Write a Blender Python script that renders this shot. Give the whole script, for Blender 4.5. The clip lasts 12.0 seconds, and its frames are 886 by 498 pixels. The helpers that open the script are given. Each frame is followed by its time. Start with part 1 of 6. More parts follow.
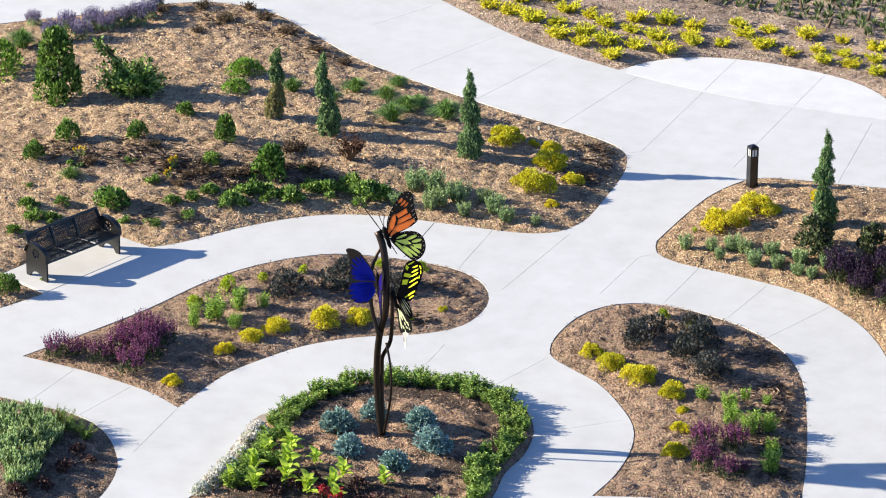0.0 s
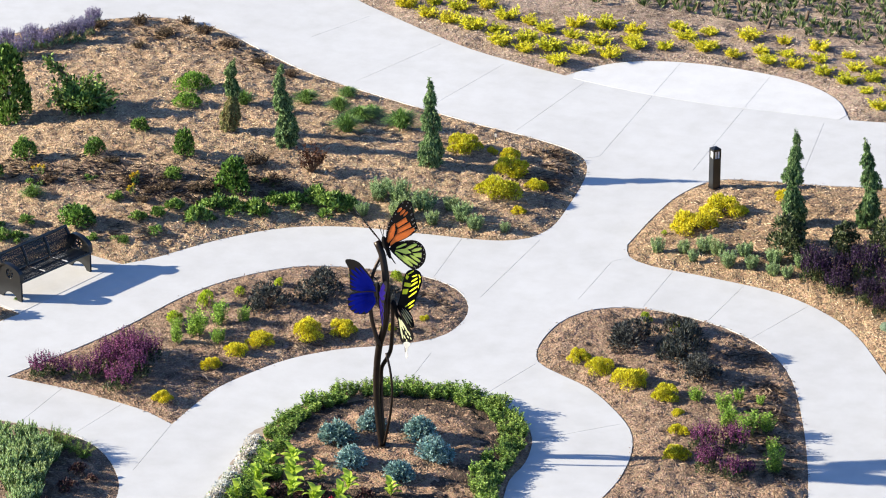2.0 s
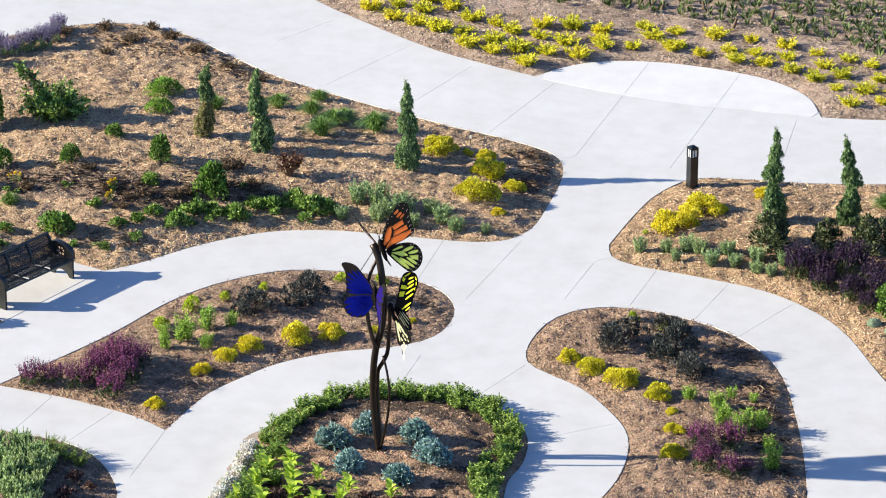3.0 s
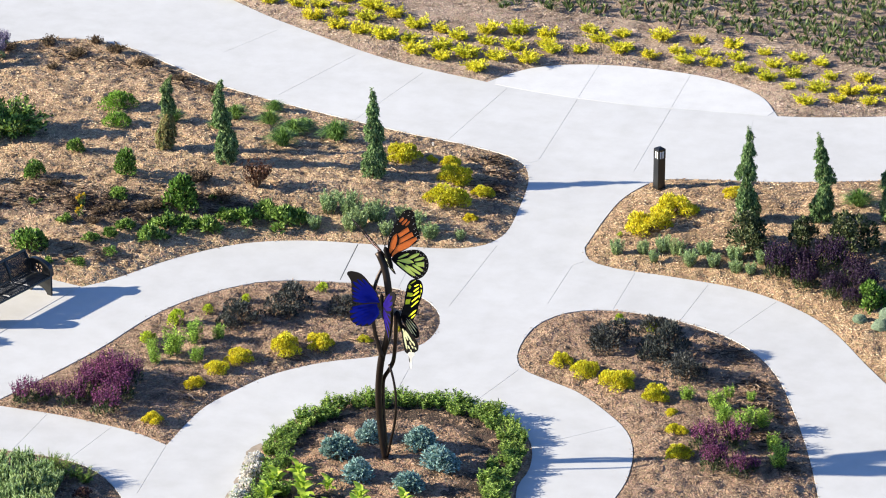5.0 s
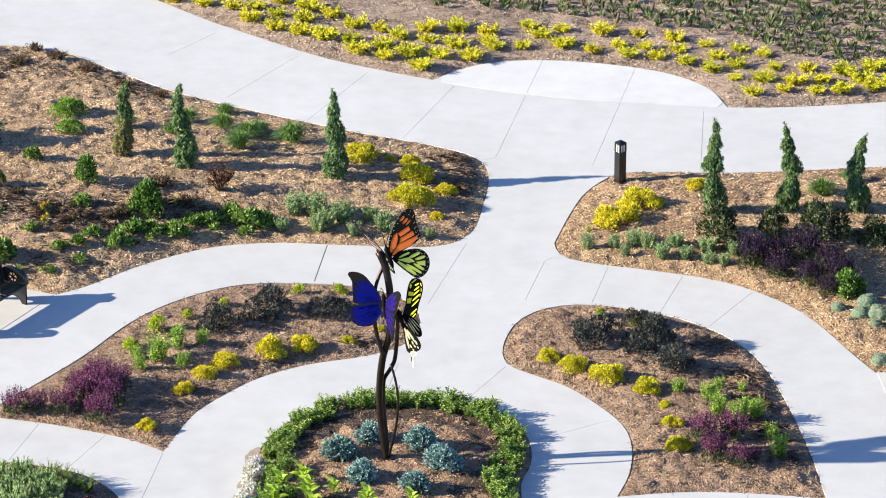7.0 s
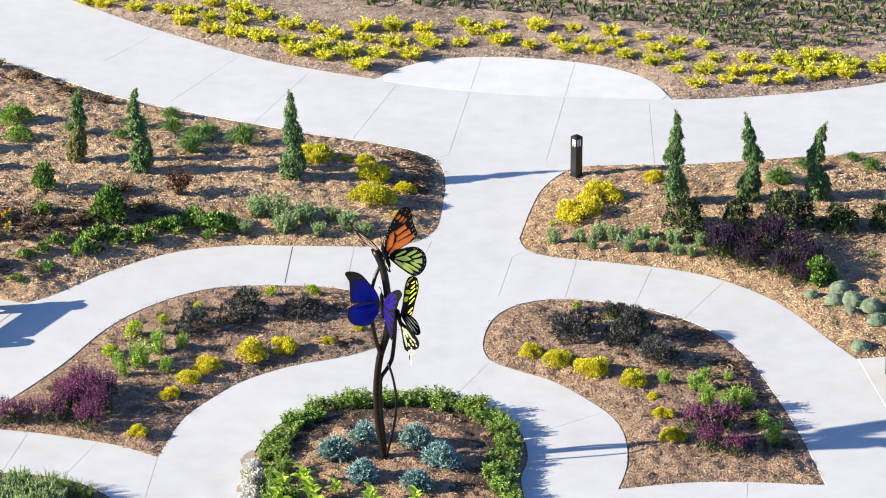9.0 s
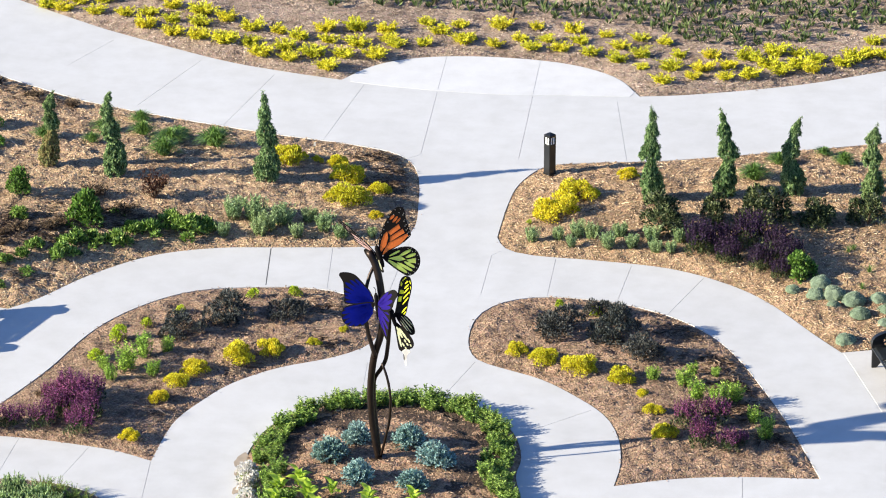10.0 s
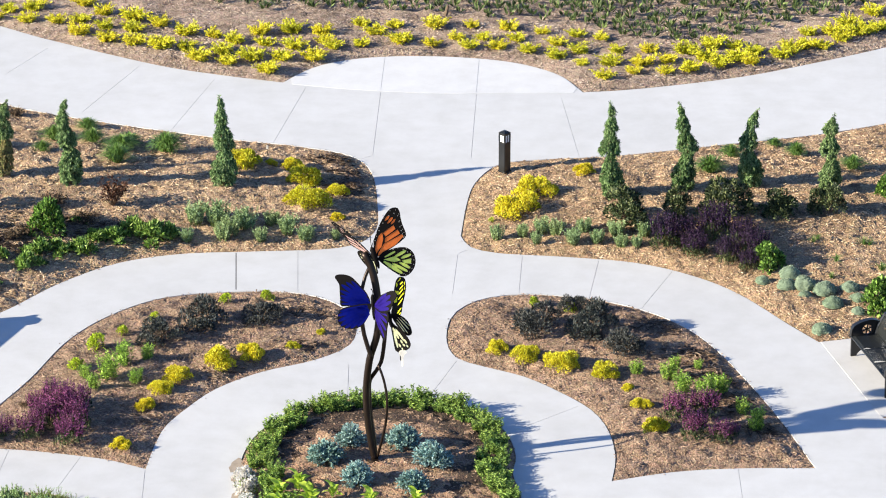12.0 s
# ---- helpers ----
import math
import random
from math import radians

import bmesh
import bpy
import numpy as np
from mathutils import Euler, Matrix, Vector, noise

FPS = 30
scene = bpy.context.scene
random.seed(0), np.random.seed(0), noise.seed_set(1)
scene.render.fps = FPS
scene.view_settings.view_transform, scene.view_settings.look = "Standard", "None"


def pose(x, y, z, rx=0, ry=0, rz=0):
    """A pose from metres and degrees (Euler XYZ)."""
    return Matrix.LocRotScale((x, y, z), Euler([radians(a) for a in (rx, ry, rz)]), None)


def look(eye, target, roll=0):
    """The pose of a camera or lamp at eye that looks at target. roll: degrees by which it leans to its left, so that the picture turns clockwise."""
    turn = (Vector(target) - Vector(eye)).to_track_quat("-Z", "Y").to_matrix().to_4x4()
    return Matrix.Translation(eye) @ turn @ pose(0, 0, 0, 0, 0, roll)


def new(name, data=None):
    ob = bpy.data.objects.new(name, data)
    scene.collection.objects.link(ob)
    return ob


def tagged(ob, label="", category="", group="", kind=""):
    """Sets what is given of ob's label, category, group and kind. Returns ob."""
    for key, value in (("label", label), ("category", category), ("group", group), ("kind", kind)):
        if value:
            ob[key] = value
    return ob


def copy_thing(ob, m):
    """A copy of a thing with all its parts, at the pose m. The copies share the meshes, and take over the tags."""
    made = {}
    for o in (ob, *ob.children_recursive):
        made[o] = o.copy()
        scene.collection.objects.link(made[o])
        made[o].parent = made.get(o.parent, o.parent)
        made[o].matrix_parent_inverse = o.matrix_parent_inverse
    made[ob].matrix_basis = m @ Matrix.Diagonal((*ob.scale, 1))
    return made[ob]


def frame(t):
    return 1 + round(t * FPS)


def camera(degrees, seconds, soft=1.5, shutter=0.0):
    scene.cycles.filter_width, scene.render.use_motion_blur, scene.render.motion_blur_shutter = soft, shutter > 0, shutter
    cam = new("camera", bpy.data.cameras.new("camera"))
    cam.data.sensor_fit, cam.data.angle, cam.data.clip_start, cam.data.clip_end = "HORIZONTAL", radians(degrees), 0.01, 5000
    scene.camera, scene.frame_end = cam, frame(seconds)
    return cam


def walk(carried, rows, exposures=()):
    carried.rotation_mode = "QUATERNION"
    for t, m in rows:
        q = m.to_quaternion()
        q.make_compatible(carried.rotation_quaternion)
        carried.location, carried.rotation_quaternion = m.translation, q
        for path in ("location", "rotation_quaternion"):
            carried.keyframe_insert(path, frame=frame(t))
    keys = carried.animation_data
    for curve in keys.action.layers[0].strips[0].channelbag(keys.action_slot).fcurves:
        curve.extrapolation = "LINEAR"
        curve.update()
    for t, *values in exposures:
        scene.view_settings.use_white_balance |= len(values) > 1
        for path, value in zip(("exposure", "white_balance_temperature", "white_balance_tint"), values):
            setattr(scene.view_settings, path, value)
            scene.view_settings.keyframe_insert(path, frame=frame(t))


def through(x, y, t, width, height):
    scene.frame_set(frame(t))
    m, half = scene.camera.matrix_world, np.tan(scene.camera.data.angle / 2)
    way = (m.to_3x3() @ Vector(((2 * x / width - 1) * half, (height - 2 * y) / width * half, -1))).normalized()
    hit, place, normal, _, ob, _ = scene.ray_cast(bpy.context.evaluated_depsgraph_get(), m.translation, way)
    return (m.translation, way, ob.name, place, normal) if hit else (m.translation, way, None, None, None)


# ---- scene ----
import collections

from mathutils.geometry import delaunay_2d_cdt, tessellate_polygon

cam = camera(12.0, 12.0, soft=1.05)
PATH = [  # seconds, x, y, z, pitch, roll, yaw
    (0, 34.950, -60.545, 34.656, -23.738, 0.057, 29.134),
    (0.5, 33.953, -61.027, 34.610, -23.702, 0.086, 28.162),
    (1, 32.957, -61.509, 34.561, -23.660, 0.101, 27.184),
    (1.5, 31.958, -61.979, 34.516, -23.600, 0.086, 26.351),
    (2, 30.958, -62.424, 34.476, -23.549, 0.054, 25.513),
    (2.5, 29.955, -62.857, 34.434, -23.501, 0.038, 24.591),
    (3, 28.941, -63.265, 34.391, -23.488, 0.025, 23.665),
    (5, 24.824, -64.761, 34.238, -23.338, -0.004, 20.142),
    (5.5, 23.787, -65.120, 34.206, -23.320, -0.016, 19.255),
    (6, 22.740, -65.452, 34.180, -23.317, -0.023, 18.315),
    (6.5, 21.690, -65.757, 34.159, -23.311, -0.029, 17.420),
    (7, 20.635, -66.036, 34.139, -23.327, -0.038, 16.537),
    (9, 16.407, -67.102, 34.031, -23.300, -0.066, 12.879),
    (9.5, 15.353, -67.337, 34.011, -23.288, -0.080, 11.940),
    (10, 14.301, -67.550, 33.999, -23.286, -0.070, 11.002),
    (10.5, 13.248, -67.741, 33.995, -23.291, -0.071, 10.070),
    (11, 12.197, -67.912, 33.994, -23.294, -0.065, 9.202),
    (11.5, 11.141, -68.059, 33.991, -23.291, -0.086, 8.308),
    (12, 10.084, -68.197, 33.985, -23.291, -0.096, 7.394),
]
walk(cam, [(t, pose(x, y, z, 0, 0, yaw) @ pose(0, 0, 0, 90 + pitch) @ pose(0, 0, 0, 0, 0, roll)) for t, x, y, z, pitch, roll, yaw in PATH])

# ---- world, sun, exposure ----
SUN_ELEVATION, SHADOW_HEADING = radians(20.8), radians(22.4)
to_sun = Vector((-math.cos(SHADOW_HEADING) * math.cos(SUN_ELEVATION), -math.sin(SHADOW_HEADING) * math.cos(SUN_ELEVATION), math.sin(SUN_ELEVATION)))
world = bpy.data.worlds.new("sky")
scene.world = world
world.use_nodes = True
sky = world.node_tree.nodes.new("ShaderNodeTexSky")
sky.sky_type, sky.sun_disc = "NISHITA", False
sky.sun_elevation, sky.sun_rotation = SUN_ELEVATION, math.atan2(to_sun.x, to_sun.y)
sky.air_density, sky.dust_density, sky.ozone_density = 1.0, 0.5, 2.0
cool = world.node_tree.nodes.new("ShaderNodeMix")  # a clear, deep blue sky
cool.data_type, cool.blend_type = "RGBA", "MULTIPLY"
cool.inputs[0].default_value, cool.inputs[7].default_value = 1.0, (0.79, 1.0, 1.41, 1)
world.node_tree.links.new(sky.outputs[0], cool.inputs[6])
world.node_tree.links.new(cool.outputs[2], world.node_tree.nodes["Background"].inputs[0])
world.node_tree.nodes["Background"].inputs[1].default_value = 0.06
sun = new("sun", bpy.data.lights.new("sun", "SUN"))
sun.data.energy, sun.data.angle, sun.data.color = 5.0, radians(0.55), (1.0, 0.91, 0.732)
sun.matrix_world = look((0, 0, 60), Vector((0, 0, 60)) - to_sun)
scene.view_settings.exposure = 1.49


# ---- materials ----
def material(name, rough=0.7, metal=0.0):
    m = bpy.data.materials.new(name)
    m.use_nodes = True
    b = m.node_tree.nodes["Principled BSDF"]
    b.inputs["Roughness"].default_value, b.inputs["Metallic"].default_value = rough, metal
    return m, m.node_tree.nodes, m.node_tree.links, b


def noise_node(nodes, links, scale, detail=4, rough=0.6, coords=None):
    n = nodes.new("ShaderNodeTexNoise")
    n.inputs["Scale"].default_value, n.inputs["Detail"].default_value, n.inputs["Roughness"].default_value = scale, detail, rough
    if coords is None:
        coords = nodes.new("ShaderNodeTexCoord").outputs["Object"]
    links.new(coords, n.inputs["Vector"])
    return n


def ramp(nodes, links, source, stops):
    r = nodes.new("ShaderNodeValToRGB")
    while len(r.color_ramp.elements) < len(stops):
        r.color_ramp.elements.new(0.5)
    for e, (at, col) in zip(r.color_ramp.elements, stops):
        e.position, e.color = at, (*col, 1)
    links.new(source, r.inputs[0])
    return r.outputs[0]


def blend(nodes, links, kind, fac, a, b):
    m = nodes.new("ShaderNodeMix")
    m.data_type, m.blend_type = "RGBA", kind
    if isinstance(fac, (int, float)):
        m.inputs[0].default_value = fac
    else:
        links.new(fac, m.inputs[0])
    for s, v in ((6, a), (7, b)):
        if isinstance(v, tuple):
            m.inputs[s].default_value = (*v, 1)
        else:
            links.new(v, m.inputs[s])
    return m.outputs[2]


def bump(nodes, links, height, strength, distance, target):
    b = nodes.new("ShaderNodeBump")
    b.inputs["Strength"].default_value, b.inputs["Distance"].default_value = strength, distance
    links.new(height, b.inputs["Height"])
    links.new(b.outputs[0], target.inputs["Normal"])


def concrete(name, light, dark):
    m, n, l, b = material(name, 0.82)
    big = noise_node(n, l, 0.22, 5)
    mid = noise_node(n, l, 1.7, 6, 0.65)
    fine = noise_node(n, l, 60, 3)
    col = ramp(n, l, big.outputs[0], ((0.3, dark), (0.7, light)))
    col = blend(n, l, "MULTIPLY", 0.55, col, ramp(n, l, mid.outputs[0], ((0.3, (0.82, 0.81, 0.79)), (0.62, (1, 1, 1)))))
    col = blend(n, l, "MULTIPLY", 0.35, col, ramp(n, l, fine.outputs[0], ((0.3, (0.8, 0.8, 0.8)), (0.7, (1, 1, 1)))))
    l.new(col, b.inputs["Base Color"])
    bump(n, l, fine.outputs[0], 0.25, 0.004, b)
    return m


def mulch(name, tones, streak=0.5):
    m, n, l, b = material(name, 0.95)
    tc = n.new("ShaderNodeTexCoord").outputs["Object"]
    chips = n.new("ShaderNodeTexVoronoi")
    chips.inputs["Scale"].default_value = 22
    warp = noise_node(n, l, 9, 3, 0.6, tc)
    l.new(blend(n, l, "LINEAR_LIGHT", 0.12, tc, warp.outputs["Color"]), chips.inputs["Vector"])
    big = noise_node(n, l, 0.55, 5, 0.65, tc)
    fine = noise_node(n, l, 26, 5, 0.75, tc)
    col = ramp(n, l, fine.outputs[0], ((0.28, tones[0]), (0.48, tones[1]), (0.66, tones[2])))
    col = blend(n, l, "MULTIPLY", 0.6, col, ramp(n, l, big.outputs[0], ((0.3, (0.42, 0.38, 0.36)), (0.56, (1, 1, 1)))))
    mid = noise_node(n, l, 4.2, 5, 0.7, tc)
    col = blend(n, l, "MULTIPLY", 0.75, col, ramp(n, l, mid.outputs[0], ((0.36, (0.26, 0.22, 0.2)), (0.53, (1, 1, 1)))))
    col = blend(n, l, "MULTIPLY", 0.16, col, chips.outputs["Color"])
    l.new(col, b.inputs["Base Color"])
    bump(n, l, chips.outputs["Distance"], 0.8, 0.04, b)
    return m


def chip_wood(name, tones):
    m, n, l, b = material(name, 0.85)
    geo = n.new("ShaderNodeNewGeometry")
    col = ramp(n, l, geo.outputs["Random Per Island"], tuple((k / (len(tones) - 1), t) for k, t in enumerate(tones)))
    big = noise_node(n, l, 3.4, 4, 0.6)
    col = blend(n, l, "MULTIPLY", 0.5, col, ramp(n, l, big.outputs[0], ((0.3, (0.5, 0.46, 0.43)), (0.56, (1, 1, 1)))))
    drift = noise_node(n, l, 1.1, 4, 0.6)
    col = blend(n, l, "MULTIPLY", 0.8, col, ramp(n, l, drift.outputs[0], ((0.34, (0.46, 0.4, 0.37)), (0.52, (1, 1, 1)))))
    l.new(col, b.inputs["Base Color"])
    return m


def foliage(name, tones, rough=0.55, through=0.25, shine=0.35):
    """Leaf colours by leaf, by plant and by patch, with some light through the leaf."""
    tones = [tuple(c * 0.52 for c in tones[0]), *tones[1:-1], tuple(min(0.94, c * 1.22) for c in tones[-1])]
    m, n, l, b = material(name, rough)
    geo, info = n.new("ShaderNodeNewGeometry"), n.new("ShaderNodeObjectInfo")
    col = ramp(n, l, geo.outputs["Random Per Island"], tuple((k / max(1, len(tones) - 1), t) for k, t in enumerate(tones)))
    tint = ramp(n, l, info.outputs["Random"], ((0.0, (0.74, 0.78, 0.7)), (0.5, (1, 1, 1)), (1.0, (1.0, 0.92, 0.86))))
    col = blend(n, l, "MULTIPLY", 0.8, col, tint)
    patch = noise_node(n, l, 7, 2)
    col = blend(n, l, "MULTIPLY", 0.5, col, ramp(n, l, patch.outputs[0], ((0.35, (0.5, 0.54, 0.48)), (0.6, (1, 1, 1)))))
    l.new(col, b.inputs["Base Color"])
    b.inputs["Specular IOR Level"].default_value = shine
    t = n.new("ShaderNodeBsdfTranslucent")
    l.new(col, t.inputs[0])
    mix = n.new("ShaderNodeMixShader")
    mix.inputs[0].default_value = through
    l.new(b.outputs[0], mix.inputs[1])
    l.new(t.outputs[0], mix.inputs[2])
    l.new(mix.outputs[0], n["Material Output"].inputs[0])
    return m


def plain(name, colour, rough=0.5, metal=0.0, vary=0.25, scale=18):
    m, n, l, b = material(name, rough, metal)
    k = noise_node(n, l, scale, 4)
    col = blend(n, l, "MULTIPLY", vary, colour, ramp(n, l, k.outputs[0], ((0.3, (0.45, 0.43, 0.41)), (0.65, (1, 1, 1)))))
    l.new(col, b.inputs["Base Color"])
    bump(n, l, k.outputs[0], 0.15, 0.003, b)
    return m


CONCRETE = concrete("concrete", (0.53, 0.53, 0.528), (0.47, 0.47, 0.468))
NEW_CONCRETE = concrete("new_concrete", (0.587, 0.587, 0.588), (0.54, 0.54, 0.541))
PAD_CONCRETE = concrete("pad_concrete", (0.55, 0.535, 0.51), (0.47, 0.455, 0.435))
JOINT = plain("joint", (0.4, 0.4, 0.4), 0.95)
FILLED_JOINT = plain("filled_joint", (0.09, 0.09, 0.09), 0.9)
LAWN = plain("lawn", (0.09, 0.12, 0.04), 0.95, vary=0.7, scale=3)
TAN = mulch("tan_mulch", ((0.14, 0.086, 0.05), (0.43, 0.285, 0.165), (0.7, 0.52, 0.325)))
BROWN = mulch("brown_mulch", ((0.09, 0.055, 0.034), (0.32, 0.205, 0.13), (0.54, 0.38, 0.255)))
GREY = mulch("grey_mulch", ((0.11, 0.075, 0.054), (0.38, 0.272, 0.196), (0.62, 0.48, 0.365)))
EAST_TAN = mulch("weathered_tan_mulch", ((0.12, 0.072, 0.04), (0.38, 0.245, 0.135), (0.6, 0.43, 0.25)))
RUSSET = mulch("russet_mulch", ((0.12, 0.07, 0.042), (0.34, 0.205, 0.125), (0.56, 0.38, 0.24)))
OLD_MULCH = mulch("old_mulch", ((0.05, 0.031, 0.021), (0.2, 0.13, 0.084), (0.46, 0.33, 0.22)))
SOIL = mulch("dark_mulch", ((0.02, 0.013, 0.009), (0.06, 0.036, 0.022), (0.17, 0.1, 0.06)))
TAN_CHIP = chip_wood("tan_chip", ((0.15, 0.09, 0.052), (0.38, 0.245, 0.14), (0.57, 0.395, 0.235), (0.82, 0.64, 0.42)))
BROWN_CHIP = chip_wood("brown_chip", ((0.11, 0.066, 0.04), (0.27, 0.17, 0.105), (0.36, 0.24, 0.155), (0.48, 0.34, 0.23)))
OLD_TWIG = chip_wood("old_twig", ((0.03, 0.02, 0.014), (0.07, 0.045, 0.03), (0.16, 0.105, 0.07), (0.42, 0.31, 0.21)))
GREY_CHIP = chip_wood("grey_chip", ((0.16, 0.115, 0.083), (0.33, 0.24, 0.175), (0.49, 0.38, 0.29), (0.7, 0.58, 0.47)))
BARK = plain("bark", (0.14, 0.09, 0.055), 0.9, vary=0.6)
STEM_GREEN = plain("stem_green", (0.1, 0.15, 0.04), 0.7)
BLACK = plain("black_paint", (0.01, 0.011, 0.012), 0.32, 0.0, 0.3)
BRONZE = plain("bronze", (0.03, 0.019, 0.014), 0.4, 0.7, 0.5, 9)
LAMP_GLASS = plain("lamp_glass", (0.75, 0.77, 0.78), 0.25, vary=0.1)
LEAF = {}
LEAF["yellow"] = foliage("yellow_leaf", ((0.46, 0.37, 0.01), (0.79, 0.665, 0.02), (0.92, 0.83, 0.07)), 0.6, 0.2)
LEAF["gold"] = foliage("golden_leaf", ((0.5, 0.43, 0.008), (0.84, 0.76, 0.02), (0.94, 0.9, 0.08)), 0.6, 0.22)
LEAF["lime"] = foliage("lime_leaf", ((0.2, 0.28, 0.012), (0.42, 0.54, 0.025), (0.6, 0.7, 0.06)))
LEAF["green"] = foliage("green_leaf", ((0.02, 0.052, 0.009), (0.1, 0.205, 0.032), (0.27, 0.43, 0.085)))
LEAF["bright"] = foliage("bright_leaf", ((0.11, 0.23, 0.02), (0.29, 0.48, 0.05), (0.52, 0.7, 0.14)))
LEAF["broad"] = foliage("broad_leaf", ((0.3, 0.44, 0.03), (0.45, 0.62, 0.06), (0.66, 0.77, 0.14)), 0.55, 0.4)
LEAF["low"] = foliage("low_shrub_leaf", ((0.07, 0.16, 0.018), (0.2, 0.38, 0.045), (0.36, 0.54, 0.09)))
LEAF["hedge"] = foliage("hedge_leaf", ((0.036, 0.075, 0.012), (0.19, 0.32, 0.05), (0.52, 0.68, 0.17)), 0.6, 0.28)
LEAF["dark"] = foliage("dark_leaf", ((0.014, 0.017, 0.017), (0.045, 0.052, 0.05), (0.13, 0.14, 0.135)), 0.5, 0.1)
LEAF["evergreen"] = foliage("evergreen_leaf", ((0.012, 0.022, 0.008), (0.05, 0.078, 0.026), (0.2, 0.225, 0.1)), 0.5, 0.12)
LEAF["conifer"] = foliage("conifer_needle", ((0.042, 0.082, 0.032), (0.14, 0.24, 0.09), (0.34, 0.45, 0.2)), 0.85, 0.12, 0.12)
LEAF["dry_needle"] = foliage("dry_needle", ((0.2, 0.14, 0.055), (0.4, 0.31, 0.13), (0.26, 0.27, 0.09)), 0.8, 0.1)
LEAF["blue"] = foliage("blue_needle", ((0.2, 0.31, 0.3), (0.3, 0.45, 0.43), (0.36, 0.51, 0.49)), 0.8, 0.08, 0.12)
LEAF["sage"] = foliage("sage_leaf", ((0.15, 0.22, 0.09), (0.33, 0.45, 0.2), (0.52, 0.65, 0.34)), 0.8)
LEAF["pale_sage"] = foliage("pale_sage_leaf", ((0.13, 0.2, 0.075), (0.36, 0.5, 0.2), (0.62, 0.75, 0.42)), 0.8, 0.4)
LEAF["silver"] = foliage("silver_leaf", ((0.22, 0.29, 0.2), (0.31, 0.39, 0.28), (0.4, 0.48, 0.37)), 0.9, 0.1, 0.1)
LEAF["grass"] = foliage("grass_blade", ((0.05, 0.11, 0.02), (0.12, 0.24, 0.045), (0.25, 0.38, 0.1)))
LEAF["feather"] = foliage("feathery_leaf", ((0.09, 0.2, 0.025), (0.2, 0.38, 0.06), (0.34, 0.54, 0.12)))
LEAF["perennial"] = foliage("perennial_leaf", ((0.04, 0.09, 0.013), (0.15, 0.27, 0.045), (0.37, 0.51, 0.13)))
LEAF["purple"] = foliage("purple_flower", ((0.032, 0.008, 0.022), (0.115, 0.025, 0.078), (0.36, 0.1, 0.27)), 0.7)
LEAF["violet"] = foliage("violet_flower", ((0.012, 0.006, 0.014), (0.026, 0.011, 0.034), (0.066, 0.028, 0.088)), 0.7)
LEAF["lavender"] = foliage("lavender_flower", ((0.09, 0.072, 0.15), (0.2, 0.165, 0.31), (0.35, 0.31, 0.46)), 0.8)
LEAF["maroon"] = foliage("maroon_leaf", ((0.028, 0.012, 0.014), (0.075, 0.034, 0.034), (0.16, 0.085, 0.075)), 0.6)
LEAF["rust"] = foliage("rust_leaf", ((0.04, 0.015, 0.01), (0.1, 0.04, 0.022), (0.17, 0.08, 0.04)), 0.7)
LEAF["dry"] = foliage("dry_leaf", ((0.05, 0.032, 0.02), (0.13, 0.085, 0.05), (0.22, 0.16, 0.1)), 0.9)
LEAF["white"] = foliage("white_petal", ((0.88, 0.86, 0.8), (0.92, 0.91, 0.87)), 0.7, 0.45)
LEAF["orange"] = foliage("orange_petal", ((0.8, 0.42, 0.02), (0.9, 0.58, 0.06)), 0.7)
LEAF["red"] = foliage("red_petal", ((0.6, 0.02, 0.03), (0.75, 0.08, 0.1)), 0.7)
LEAF["cover"] = foliage("groundcover_leaf", ((0.024, 0.042, 0.013), (0.08, 0.12, 0.032), (0.19, 0.25, 0.08)), 0.6)
# ---- plan of the garden: bed outlines and ground heights ----
def smooth_curve(pts, closed=True, step=0.25, sharp=()):
    """Points along a rounded line through pts; the ones numbered in sharp stay corners."""
    n, out = len(pts), []
    for i in range(n if closed else n - 1):
        p0, p1, p2, p3 = (np.array(pts[(i + k) % n] if closed else pts[min(max(i + k, 0), n - 1)], float) for k in (-1, 0, 1, 2))
        if i % n in sharp:
            p0 = 2 * p1 - p2
        if (i + 1) % n in sharp:
            p3 = 2 * p2 - p1
        m = max(2, int(np.linalg.norm(p2 - p1) / step))
        for k in range(m):
            t = k / m
            out.append(tuple(0.5 * (2 * p1 + (p2 - p0) * t + (2 * p0 - 5 * p1 + 4 * p2 - p3) * t ** 2 + (3 * p1 - p0 - 3 * p2 + p3) * t ** 3)))
    if not closed:
        out.append(tuple(pts[-1]))
    return out


def inside(poly, x, y):
    p, q = np.array(poly), np.roll(np.array(poly), -1, 0)
    x, y = np.atleast_1d(x)[:, None], np.atleast_1d(y)[:, None]
    cross = (p[:, 1] > y) != (q[:, 1] > y)
    at = p[:, 0] + (y - p[:, 1]) * (q[:, 0] - p[:, 0]) / np.where(q[:, 1] == p[:, 1], 1e-9, q[:, 1] - p[:, 1])
    return (cross & (x < at)).sum(1) % 2 == 1


def edge_distance(poly, x, y):
    p = np.array(poly)
    d = np.roll(p, -1, 0) - p
    v = np.stack([np.atleast_1d(x), np.atleast_1d(y)], 1)[:, None, :] - p
    t = np.clip((v * d).sum(2) / (d * d).sum(1), 0, 1)
    return np.sqrt(((v - t[..., None] * d) ** 2).sum(2)).min(1)


